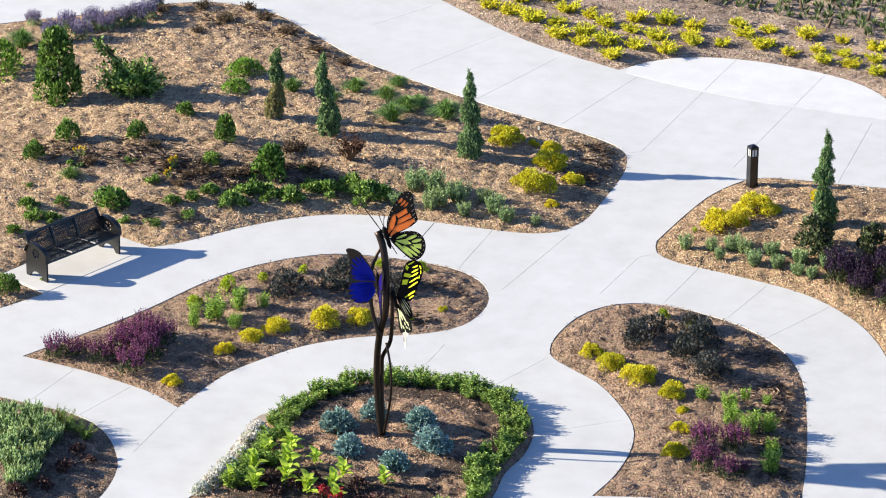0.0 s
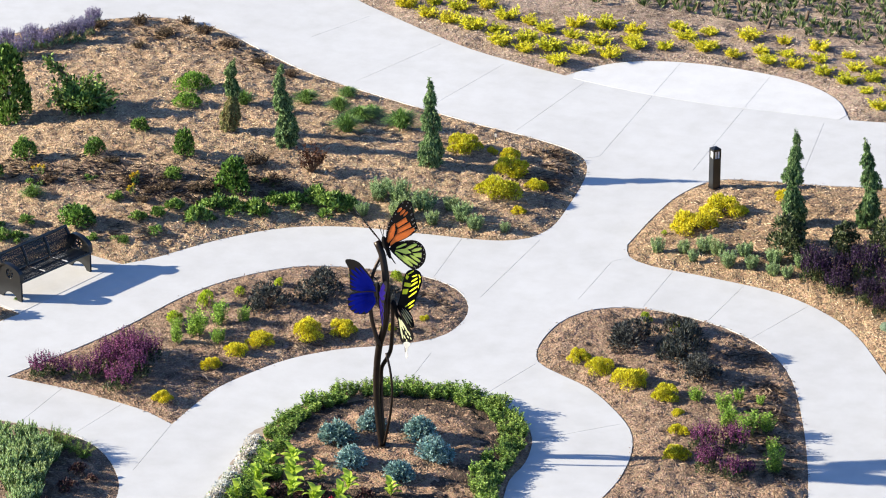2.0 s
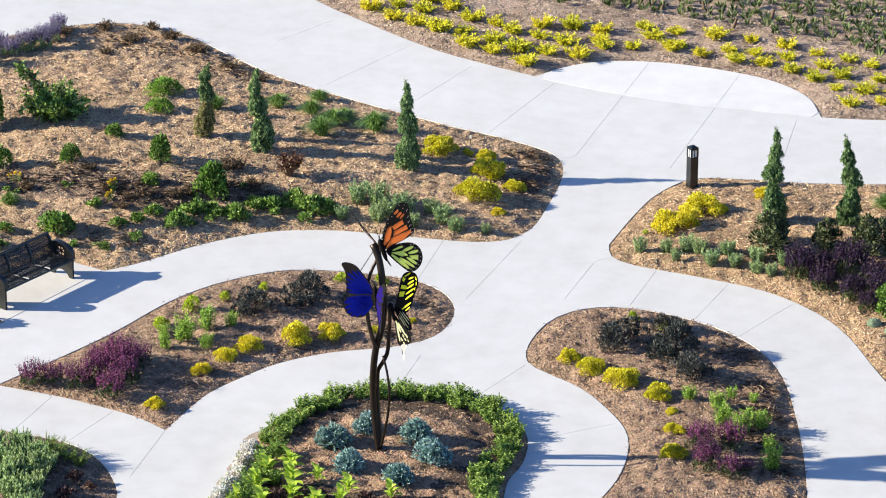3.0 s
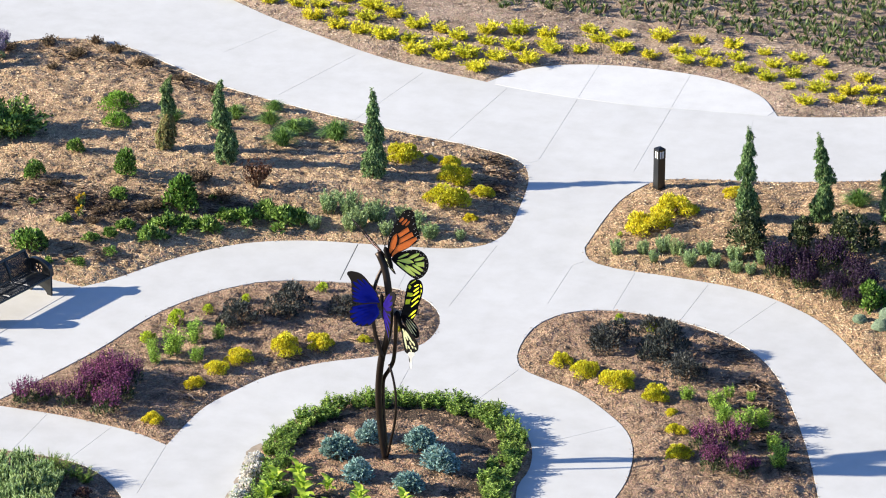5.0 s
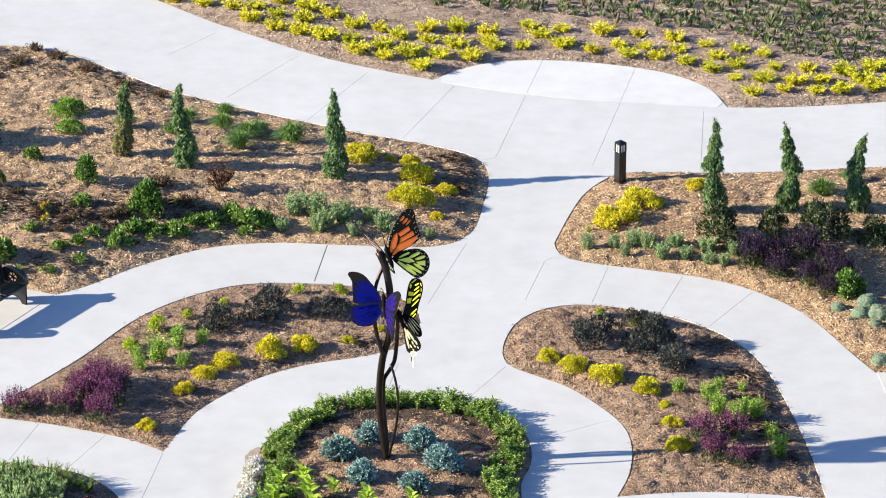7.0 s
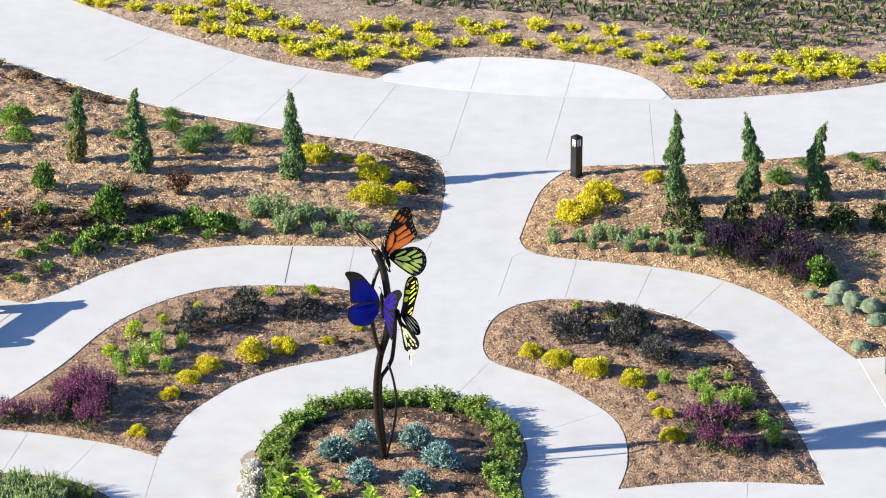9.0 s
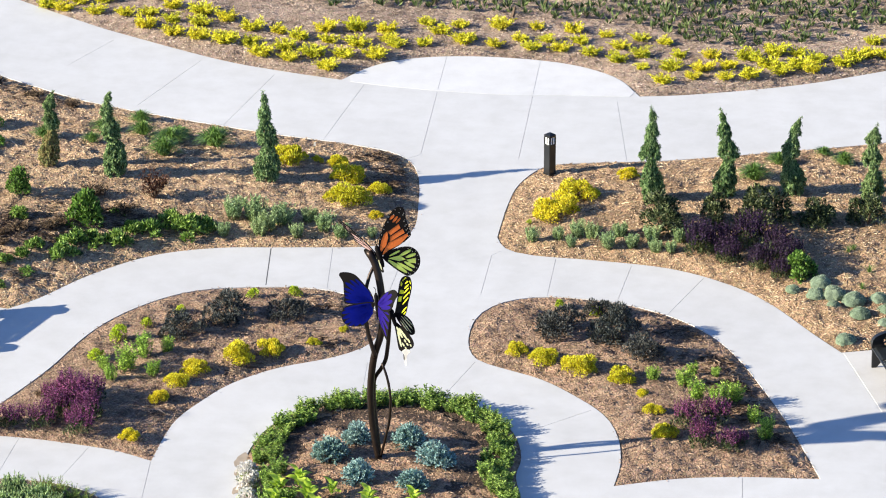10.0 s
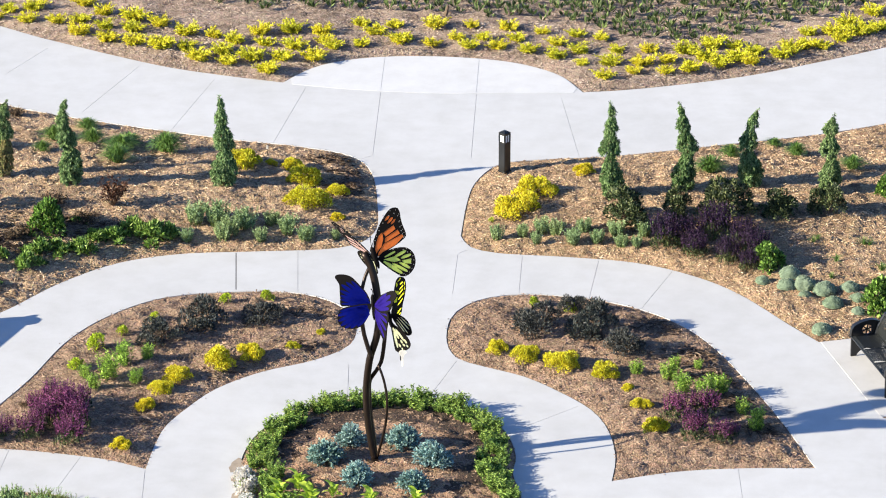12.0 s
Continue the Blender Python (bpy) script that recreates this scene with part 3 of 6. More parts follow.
def grass_kind(leaf, h, n):
    def build(r):
        a, q = r.uniform(0, 6.283, n), r.random(n) ** 0.7
        v, f = [], []
        for k in range(n):
            c, s = math.cos(a[k]), math.sin(a[k])
            foot = np.array([c * 0.12 * q[k], s * 0.12 * q[k], 0])
            reach, top = 0.6 * q[k] * r.uniform(0.4, 1.15), h * r.uniform(0.5, 1.12) * (1 - 0.4 * q[k])
            side = np.array([-s, c, 0]) * 0.009
            i = len(v)
            for t, w in ((0, 1), (0.4, 1), (0.75, 0.7)):
                p = foot + np.array([c * reach * t ** 1.6, s * reach * t ** 1.6, top * (1.55 * t - 0.55 * t * t)])
                v += [p - side * w, p + side * w]
            v.append(foot + np.array([c * reach, s * reach, top * (0.95 - 0.25 * q[k])]))
            f += [(i, i + 1, i + 3, i + 2), (i + 2, i + 3, i + 5, i + 4), (i + 4, i + 5, i + 6)]
        return [("tuft", mesh_data("tuft", v, f, LEAF[leaf]), "")]
    return build


def upright_kind(leaf, h, count, length, wide, flower=None, rise=0.75):
    """Leafy upright stems."""
    def build(r):
        bm, base, way = bmesh.new(), [], []
        tips = []
        for _ in range(count):
            a, q = r.uniform(0, 6.283), r.random() ** 0.6 * 0.42
            foot = np.array([math.cos(a) * q * 0.6, math.sin(a) * q * 0.6, 0])
            top = np.array([math.cos(a) * q * 1.1, math.sin(a) * q * 1.1, h * r.uniform(0.55, 1.0)])
            tube(bm, [tuple(foot - [0, 0, 0.02]), tuple((foot + top) / 2), tuple(top)], [0.012, 0.009, 0.005], 4)
            tips.append(top)
            for t in np.linspace(0.15, 1, 16):
                for _ in range(2):
                    base.append(foot + (top - foot) * t)
                    b = r.uniform(0, 6.283)
                    way.append((math.cos(b), math.sin(b), rise))
        me = bpy.data.meshes.new("stems")
        bm.to_mesh(me)
        bm.free()
        base, way = np.array(base), unit(np.array(way))
        made = [("stem", with_mat(me, STEM_GREEN), ""), ("foliage", leaf_mesh("foliage", base, way, length * r.uniform(0.6, 1.2, len(base)), wide, LEAF[leaf], r, 0.1), "")]
        if flower:
            for tip in tips:
                at = np.repeat(np.array([tip]), 14, 0)
                made.append(("bloom", leaf_mesh("bloom", at, unit(r.normal(size=at.shape) + [0, 0, 0.5]), 0.2, 0.11, LEAF[flower], r), "bright open flower"))
        return made
    return build


def spray_kind(leaf, h, sprays, per, length, wide, lift=0.6):
    """Feathery branches fanning out from the middle."""
    def build(r):
        bm, base, way = bmesh.new(), [], []
        for _ in range(sprays):
            a, e = r.uniform(0, 6.283), r.uniform(0.1, 1.25)
            d = np.array([math.cos(a) * math.cos(e), math.sin(a) * math.cos(e), math.sin(e) * lift + 0.12])
            d *= r.uniform(0.6, 1.1) * 0.46 / max(0.4, np.linalg.norm(d[:2]) + 0.3) if e < 0.6 else h * r.uniform(0.65, 1.0) / max(0.3, d[2])
            d[:2] = np.clip(d[:2], -0.46, 0.46)
            d[2] = min(max(d[2], 0.08), h)
            tube(bm, [(0, 0, -0.02), tuple(d * 0.5 + [0, 0, 0.03]), tuple(d)], [0.014, 0.01, 0.004], 4)
            t = np.linspace(0.18, 1, per)[:, None]
            pts = d * t + np.array([0, 0, 0.03]) * np.sin(t * 3.14) + r.normal(size=(per, 3)) * 0.018
            base.append(pts)
            way.append(unit(d / np.linalg.norm(d) * 0.9 + r.normal(size=(per, 3)) * 0.6 + [0, 0, 0.15]))
        me = bpy.data.meshes.new("branches")
        bm.to_mesh(me)
        bm.free()
        base, way = np.concatenate(base), np.concatenate(way)
        base[:, 2] = np.maximum(base[:, 2], 0.015)
        return [("branching", with_mat(me, BARK), ""), ("foliage", leaf_mesh("foliage", base, way, length * r.uniform(0.6, 1.25, len(base)), wide, LEAF[leaf], r), "")]
    return build


def twig_kind(leaf, h, n, leaves):
    def build(r):
        bm, base = bmesh.new(), []
        for _ in range(n):
            a, q = r.uniform(0, 6.283), r.uniform(0.15, 0.5)
            e = np.array([math.cos(a) * q, math.sin(a) * q, h * r.uniform(0.5, 1)])
            m = e * 0.5 + r.normal(size=3) * 0.05
            tube(bm, [(0, 0, -0.03), tuple(m), tuple(e)], [0.012, 0.009, 0.004], 4)
            base += [m + (e - m) * t for t in r.random(leaves)]
        me = bpy.data.meshes.new("twigs")
        bm.to_mesh(me)
        bm.free()
        base = np.array(base)
        base = base + r.normal(size=base.shape) * 0.03
        base[:, 2] = np.maximum(base[:, 2], 0.01)
        return [("framework", with_mat(me, BARK), ""), ("foliage", leaf_mesh("foliage", base, unit(r.normal(size=base.shape) + [0, 0, 0.3]), 0.09, 0.05, LEAF[leaf], r), "")]
    return build


# each spruce's tiers: foot, height, half width
SPRUCE_FORMS = [((0.02, 0.44, 0.108), (0.5, 0.24, 0.088), (0.76, 0.12, 0.063)), ((0.02, 0.42, 0.113), (0.45, 0.23, 0.088), (0.69, 0.13, 0.056)), ((0.02, 0.37, 0.126), (0.42, 0.24, 0.097), (0.68, 0.14, 0.058)),
                ((0.02, 0.4, 0.104), (0.46, 0.2, 0.092), (0.68, 0.13, 0.056)), ((0.02, 0.38, 0.106), (0.45, 0.21, 0.097), (0.69, 0.14, 0.059)),
                ((0.02, 0.42, 0.135), (0.48, 0.24, 0.097), (0.73, 0.15, 0.056)), ((0.02, 0.42, 0.117), (0.5, 0.22, 0.113), (0.76, 0.14, 0.081))]
spruce_forms = iter(SPRUCE_FORMS)


def weeping_kind(dry=0.0):
    """A narrow weeping spruce, one metre high: tiers of hanging sprays with waists between them and a thin nodding leader."""
    def build(r):
        bm = bmesh.new()
        ph = r.uniform(0, 6.283)
        def trunk(z):
            nod = max(0.0, z - 0.88)
            return np.array([0.03 * math.sin(7 * z + ph) * min(1.0, z * 2) + nod * 0.4 * math.cos(ph), 0.03 * math.cos(6 * z + ph) * min(1.0, z * 2) + nod * 0.4 * math.sin(ph), z - nod * 0.2])
        zs = np.linspace(-0.03, 1.0, 14)
        tube(bm, [tuple(trunk(z)) for z in zs], list(np.interp(zs, [-0.03, 0.85, 1.0], [0.02, 0.006, 0.0025])), 6)
        tiers = next(spruce_forms) + ((0.87, 0.05, 0.018),)
        sprays = [(foot + tall * u, (0.8 + 0.6 * u if u < 0.33 else 1.0 - 0.75 * ((u - 0.33) / 0.67) ** 1.5), wide) for foot, tall, wide in tiers for u in np.linspace(0, 1, int(16 + 400 * tall * (0.4 + 6 * wide)))]
        base, way, brown = [], [], []
        for k, (tip, share, wide) in enumerate(sprays):
            hang = r.uniform(0.03, 0.07) * (1.15 - 0.6 * tip)
            a = 2.4 * k + r.normal() * 0.4
            out = np.array([math.cos(a), math.sin(a), 0])
            reach = wide * share * r.uniform(0.62, 1.15)
            top = tip + hang
            t = np.linspace(0, 1, 5)
            line = [trunk(min(0.97, top - 0.01)) + out * reach * min(1.0, q * 2.2) ** 0.8 + np.array([0, 0, 0.02 * math.sin(min(1.0, q * 2.2) * 3.14) - hang * q ** 1.5]) for q in t]
            if k % 3 == 0:
                tube(bm, [tuple(q) for q in line[::2]], [0.005, 0.004, 0.002], 3)
            n = int(24 + 360 * reach)
            q = r.random(n) ** 0.75
            at = np.array([[np.interp(v, t, [p[i] for p in line]) for i in range(3)] for v in q])
            base.append(at + r.normal(size=(n, 3)) * np.array([0.0085, 0.0085, 0.007]))
            way.append(out * 0.3 + np.array([0, 0, -0.85]) + r.normal(size=(n, 3)) * 0.3)
            brown.append((at[:, 2] < dry) & (r.random(n) < 0.8))
        lead = np.linspace(0.86, 1.0, 70)
        base.append(np.array([trunk(z) for z in lead]) + r.normal(size=(70, 3)) * np.interp(lead, [0.86, 0.96], [0.012, 0.003])[:, None])
        way.append(np.array([0, 0, 0.15]) + r.normal(size=(70, 3)) * 0.6)
        brown.append(np.zeros(70, bool))
        me = bpy.data.meshes.new("trunk")
        bm.to_mesh(me)
        bm.free()
        base, way, brown = np.concatenate(base), unit(np.concatenate(way)), np.concatenate(brown)
        base[:, 2] = np.maximum(base[:, 2], 0.03)
        made = [("trunk", with_mat(me, BARK), ""), ("crown", leaf_mesh("crown", base[~brown], way[~brown], 0.03, 0.0085, LEAF["conifer"], r), "hanging green needle sprays")]
        if brown.any():
            made.append(("dry_crown", leaf_mesh("dry_crown", base[brown], way[brown], 0.03, 0.01, LEAF["dry_needle"], r), "browned lower needles"))
        return made
    return build


def spruce_kind(r):
    """A globe blue spruce one metre wide, with stiff tufts."""
    tips, d = shell(r, 420, 0.55, 0.62, 12, 0.1, 0.0, 0.24)
    m = 18
    t = np.tile(np.linspace(0.5, 1.0, m), len(tips))
    base = np.repeat(tips, m, 0) * t[:, None]
    way = unit(np.repeat(d, m, 0) * 0.9 + r.normal(size=base.shape) * 0.55 + [0, 0, 0.15])
    base[:, 2] = np.maximum(base[:, 2], 0.02)
    bm = bmesh.new()
    tube(bm, [(0, 0, -0.03), (0, 0, 0.3)], [0.04, 0.02], 6)
    for q in tips[::4]:
        tube(bm, [(0, 0, 0.08), tuple(q * 0.5), tuple(q)], [0.012, 0.009, 0.005], 4)
    me = bpy.data.meshes.new("branches")
    bm.to_mesh(me)
    bm.free()
    return [("branching", with_mat(me, BARK), ""), ("crown", leaf_mesh("crown", base, way, 0.08 * r.uniform(0.7, 1.2, len(base)), 0.036, LEAF["blue"], r), "stiff blue needles")]


def broad_leaf(length, wide):
    """One large leaf, arching outward along x."""
    v, f = [], []
    for k in range(6):
        t = k / 5
        w = wide * math.sin(math.pi * min(0.98, 0.12 + 0.86 * t)) ** 0.8 / 2 if k < 5 else 0.002
        x, z = length * t * (0.75 + 0.1 * t), length * (0.85 * t - 0.6 * t * t)
        v += [(x, -w, z + w * 0.35), (x, 0, z), (x, w, z + w * 0.35)]
    for k in range(5):
        i = k * 3
        f += [(i, i + 1, i + 4, i + 3), (i + 1, i + 2, i + 5, i + 4)]
    return mesh_data("leaf", v, f, LEAF["broad"], True)


def cushion_kind(leaf, h, fuzz):
    """A builder of tight woolly cushions one metre wide: a lumpy body with a nap of tiny leaves."""
    def build(r):
        bm = bmesh.new()
        bmesh.ops.create_icosphere(bm, subdivisions=4, radius=0.5)
        seed = r.uniform(0, 50)
        for v in bm.verts:
            d = v.co.normalized()
            swell = 1 + 0.16 * noise.noise(d * 1.7 + Vector((seed, 0, 0))) + 0.07 * noise.noise(d * 6 + Vector((0, seed, 0)))
            v.co = Vector((d.x * 0.5 * swell, d.y * 0.5 * swell, max(-0.03, d.z * h * swell)))
        pts = np.array([v.co[:] for v in bm.verts if v.co.z > 0.01])
        me = bpy.data.meshes.new("cushion")
        bm.to_mesh(me)
        bm.free()
        me.polygons.foreach_set("use_smooth", [True] * len(me.polygons))
        p = pts[r.integers(0, len(pts), fuzz)] * r.uniform(0.96, 1.0, (fuzz, 1)) + r.normal(size=(fuzz, 3)) * 0.01
        p[:, 2] = np.maximum(p[:, 2], 0.01)
        way = unit(p * [1, 1, 0.8] + r.normal(size=p.shape) * 0.25)
        return [("cushion", with_mat(me, LEAF[leaf]), ""), ("foliage", leaf_mesh("foliage", p, way, 0.05 * r.uniform(0.5, 1.2, fuzz), 0.014, LEAF[leaf], r), "")]
    return build


def white_extra(r, h):
    p, d = shell(r, 420, 0.5, h, 8, 0.05)
    p[:, 2] = np.maximum(p[:, 2], 0.02)
    return [("bloom", leaf_mesh("bloom", p, unit(d + r.normal(size=d.shape) * 0.7), 0.15, 0.11, LEAF["white"], r), "small white blossoms")]


# kind: name, label, category, group, builder, how many different ones
KINDS = {}
KINDS["yellow_mound"] = ("golden_shrub", "rounded golden-yellow shrub in wood-chip mulch", "shrub", "golden shrubs", mound_kind("yellow", 0.44, 5200, 0.075, 0.02, 18, 0.5, 0.43), 4)
KINDS["lime_mound"] = ("lime_shrub", "small lime-green young shrub in mulch", "shrub", "lime shrubs", mound_kind("lime", 0.7, 800, 0.12, 0.05, 7, 0.5, 0.35), 3)
KINDS["golden"] = ("golden_juniper", "spreading golden feathery shrub in mulch", "shrub", "golden border shrubs", spray_kind("gold", 0.3, 66, 26, 0.1, 0.036, 0.36), 6)
KINDS["low_green"] = ("low_shrub", "low bright green rounded shrub", "shrub", "low shrubs", mound_kind("low", 0.4, 3200, 0.07, 0.03, 12, 0.5, 0.25), 2)
KINDS["green_shrub"] = ("green_shrub", "dense green leafy shrub on the berm", "shrub", "green shrubs", mound_kind("green", 0.8, 1700, 0.12, 0.075, 9, 0.4, 0.3), 4)
KINDS["ragged_shrub"] = ("young_shrub", "upright leafy green young shrub on the berm", "shrub", "young shrubs", mound_kind("green", 0.88, 1700, 0.12, 0.05, 9, 0.6, 0.34), 4)
KINDS["big_shrub"] = ("tall_shrub", "tall dense green shrub on the berm", "shrub", "", mound_kind("perennial", 1.2, 4200, 0.095, 0.055, 14, 0.4, 0.36), 1)
KINDS["leafy"] = ("leafy_perennial", "low green leafy perennial along the bed edge", "perennial", "leafy perennials", mound_kind("perennial", 0.46, 520, 0.21, 0.075, 11, 0.45, 0.5, STEM_GREEN), 4)
KINDS["dark_low"] = ("low_groundcover", "low dark green creeping plant", "perennial", "creeping plants", mound_kind("green", 0.2, 340, 0.11, 0.05, 9, 0.3, 0.45, STEM_GREEN), 2)
KINDS["grass"] = ("grass_clump", "soft green ornamental grass clump", "grass", "grass clumps", grass_kind("grass", 0.66, 800), 4)
KINDS["small_tuft"] = ("grass_tuft", "small thin green tuft in mulch", "grass", "grass tufts", grass_kind("grass", 0.5, 70), 2)
KINDS["red_shrub"] = ("red_leaved_shrub", "open shrub with dark rust-red leaves", "shrub", "red-leaved shrubs", twig_kind("rust", 0.75, 34, 16), 1)
KINDS["dry"] = ("dormant_shrub", "bare brown dormant shrub in mulch", "shrub", "dormant shrubs", twig_kind("dry", 0.32, 44, 12), 3)
KINDS["sage"] = ("sage_clump", "soft grey-green sage clump along the bed edge", "perennial", "sage clumps", upright_kind("sage", 0.74, 50, 0.13, 0.032, None, 1.1), 4)
KINDS["sage_tall"] = ("tall_sage", "tall grey-green sage with upright stems", "perennial", "tall sage", upright_kind("pale_sage", 0.56, 90, 0.12, 0.026, None, 2.4), 2)
KINDS["dark_shrub"] = ("dark_leaved_shrub", "almost black-leaved open shrub in mulch", "shrub", "dark-leaved shrubs", mound_kind("dark", 0.5, 3400, 0.07, 0.02, 18, 0.45, 0.46), 4)
KINDS["evergreen"] = ("evergreen_shrub", "dark olive-green broadleaf evergreen shrub", "shrub", "evergreen shrubs", mound_kind("evergreen", 0.72, 3000, 0.08, 0.034, 16, 0.4, 0.45), 4)
KINDS["dark_salvia"] = ("dark_salvia", "dark violet salvia spikes over green leaves", "perennial", "dark salvias", spike_kind("evergreen", "violet", 0.68, 110, 0.36), 3)
KINDS["purple_salvia"] = ("purple_salvia", "magenta-purple flowering salvia clump in mulch", "perennial", "purple salvias", spike_kind("evergreen", "purple", 0.8, 85, 0.38), 4)
KINDS["lavender"] = ("lavender_clump", "pale violet lavender clump beside the path", "perennial", "lavender clumps", spike_kind("sage", "lavender", 0.75, 130, 0.36), 3)
KINDS["light"] = ("light_perennial", "fresh light green upright perennial in mulch", "perennial", "light perennials", upright_kind("bright", 0.95, 30, 0.16, 0.032), 4)
KINDS["silver"] = ("silver_mound", "low woolly silver-green mound in mulch", "perennial", "silver mounds", cushion_kind("silver", 0.42, 2600), 3)
KINDS["hedge"] = ("hedge_plant", "feathery green border plant in a ring hedge", "perennial", "ring hedge plants", upright_kind("hedge", 0.76, 26, 0.16, 0.046), 5)
KINDS["white_flowers"] = ("white_flowers", "low white flowering bedding plant at the bed edge", "flowers", "white bedding flowers", mound_kind("hedge", 0.55, 160, 0.12, 0.05, 10, 0.4, 0.3, STEM_GREEN, 0.35, white_extra), 2)
KINDS["maroon"] = ("dark_coleus", "low dark maroon bedding plant in soil", "perennial", "maroon bedding plants", mound_kind("maroon", 0.5, 420, 0.13, 0.08, 10, 0.4, 0.35, STEM_GREEN), 3)
KINDS["feathery"] = ("feathery_perennial", "soft feathery bright green perennial at the bed corner", "perennial", "feathery perennials", spray_kind("feather", 0.62, 70, 40, 0.07, 0.012, 0.9), 2)
KINDS["yellow_ground"] = ("yellow_green_shrub", "loose yellow-green shrub on the berm", "shrub", "", mound_kind("low", 0.7, 1800, 0.1, 0.045, 14), 1)
KINDS["lily"] = ("orange_lily", "orange flowering daylily clump", "flowers", "orange daylilies", upright_kind("grass", 0.8, 3, 0.22, 0.04, "orange"), 2)
KINDS["red_flower"] = ("red_flower", "red bedding flower in dark soil", "flowers", "red flowers", upright_kind("maroon", 0.7, 9, 0.16, 0.07, "red"), 1)
KINDS["blue_spruce"] = ("globe_blue_spruce", "globe blue spruce in the round centre bed", "shrub", "globe blue spruces", spruce_kind, 3)
KINDS["conifer"] = ("weeping_spruce", "narrow weeping green spruce", "tree", "weeping spruces", weeping_kind(), 6)
KINDS["dry_conifer"] = ("weeping_spruce", "narrow weeping spruce with browned lower needles", "tree", "weeping spruces", weeping_kind(0.5), 1)
made_kinds, plant_rng = {}, np.random.default_rng(11)


def put_plant(kind, x, y, size, high=1.0):
    """A plant of that kind at a place; size is its width (a spruce's height) in metres."""
    name, label, category, group, build, variants = KINDS[kind]
    protos = made_kinds.setdefault(kind, [])
    turn, tall = plant_rng.uniform(0, 360), high * plant_rng.uniform(0.9, 1.12)
    if "conifer" in kind:
        tall = 1.0
    m = pose(x, y, ground_z(x, y) - 0.005, plant_rng.normal() * 2.5, plant_rng.normal() * 2.5, turn) @ Matrix.Diagonal((size, size, size * tall, 1))
    if len(protos) < variants:
        p = plant(name, label, category, group, build(np.random.default_rng(len(made_kinds) * 50 + len(protos))))
        p.matrix_basis = m
        protos.append(p)
        return p
    src = protos[plant_rng.integers(len(protos))]
    p = copy_thing(src, m)
    p.matrix_basis = m
    return p


# ---- the plants, kind by kind: x, y, width ----
for x, y, w in ((-4.80, 13.58, 0.70), (-3.76, 13.65, 0.41), (-3.36, 12.90, 0.67), (-3.12, 11.67, 0.84), (-2.62, 12.49, 0.43), (-2.41, 11.15, 0.28), (-4.23, 13.73, 0.24), (2.40, 14.04, 0.45), (1.20, 11.92, 0.86), (1.53, 12.77, 0.82), (-3.61, 3.86, 0.60), (-3.05, 4.30, 0.50), (-4.25, 3.16, 0.51), (-4.46, 2.57, 0.47), (-4.62, 1.79, 0.38), (-4.75, 0.08, 0.37), (-2.31, 4.78, 0.28), (-1.89, 5.54, 0.18), (1.62, 5.14, 0.39), (2.21, 4.87, 0.54), (2.93, 4.58, 0.67), (3.77, 4.26, 0.49), (4.27, 3.73, 0.23), (4.50, 3.04, 0.27), (4.68, 3.04, 0.23), (4.92, 2.05, 0.46),):
    put_plant("yellow_mound", x, y, w * 1.22, 0.92 if -3.5 < x < -2 and y > 11 else 1.0)
for x, y, w in ((-3.96, 6.72, 0.28), (-3.19, 6.98, 0.31), (-5.22, 5.71, 0.24), (-5.70, 4.94, 0.27), (-6.02, 4.22, 0.38), (-6.26, 3.33, 0.32), (2.1, 7.3, 0.26), (2.86, 7.14, 0.3), (0.76, 11.42, 0.14),):
    put_plant("lime_mound", x, y, w * 1.2)
for x, y, w in ((-9.08, 14.49, 0.55), (-8.58, 15.51, 0.43), (-8.24, 14.41, 0.52), (-7.53, 14.04, 0.62), (-7.46, 14.42, 0.50), (-7.47, 13.25, 0.64), (-6.57, 14.09, 0.71), (-10.19, 13.61, 0.50), (-9.16, 13.63, 0.37), (-11.73, 7.12, 0.45), (-17.3, 13.42, 0.7), (-9.68, 3.01, 0.11), (5.08, 14.24, 0.60), (5.44, 15.54, 0.46), (6.82, 15.64, 0.46), (8.05, 14.94, 0.53), (6.31, 16.31, 0.36),):
    put_plant("grass", x, y, w * 1.2, 0.85)
for x, y, w in ((-11.69, 14.09, 0.71), (-11.19, 12.86, 0.57),):
    put_plant("low_green", x, y, w * 1.3)
for x, y, w in ((-10.26, 6.40, 0.77), (6.59, 9.61, 0.66), (8.83, 7.92, 0.82), (8.85, 13.4, 0.6)):
    put_plant("green_shrub", x, y, w)
for x, y, w in ((-11.32, 10.92, 0.47), (-9.79, 10.08, 0.72), (-12.86, 8.71, 0.61), (-11.49, 9.34, 0.54), (-12.98, 7.60, 0.54), (-9.86, 2.10, 0.56), (8.76, 13.56, 0.35),):
    put_plant("ragged_shrub", x, y, w * 1.0)
put_plant("green_shrub", -8.08, 9.18, 0.8, 1.4)
for x, y, w in ((-14.57, 10.73, 1.14),):
    put_plant("big_shrub", x, y, w, 1.2)
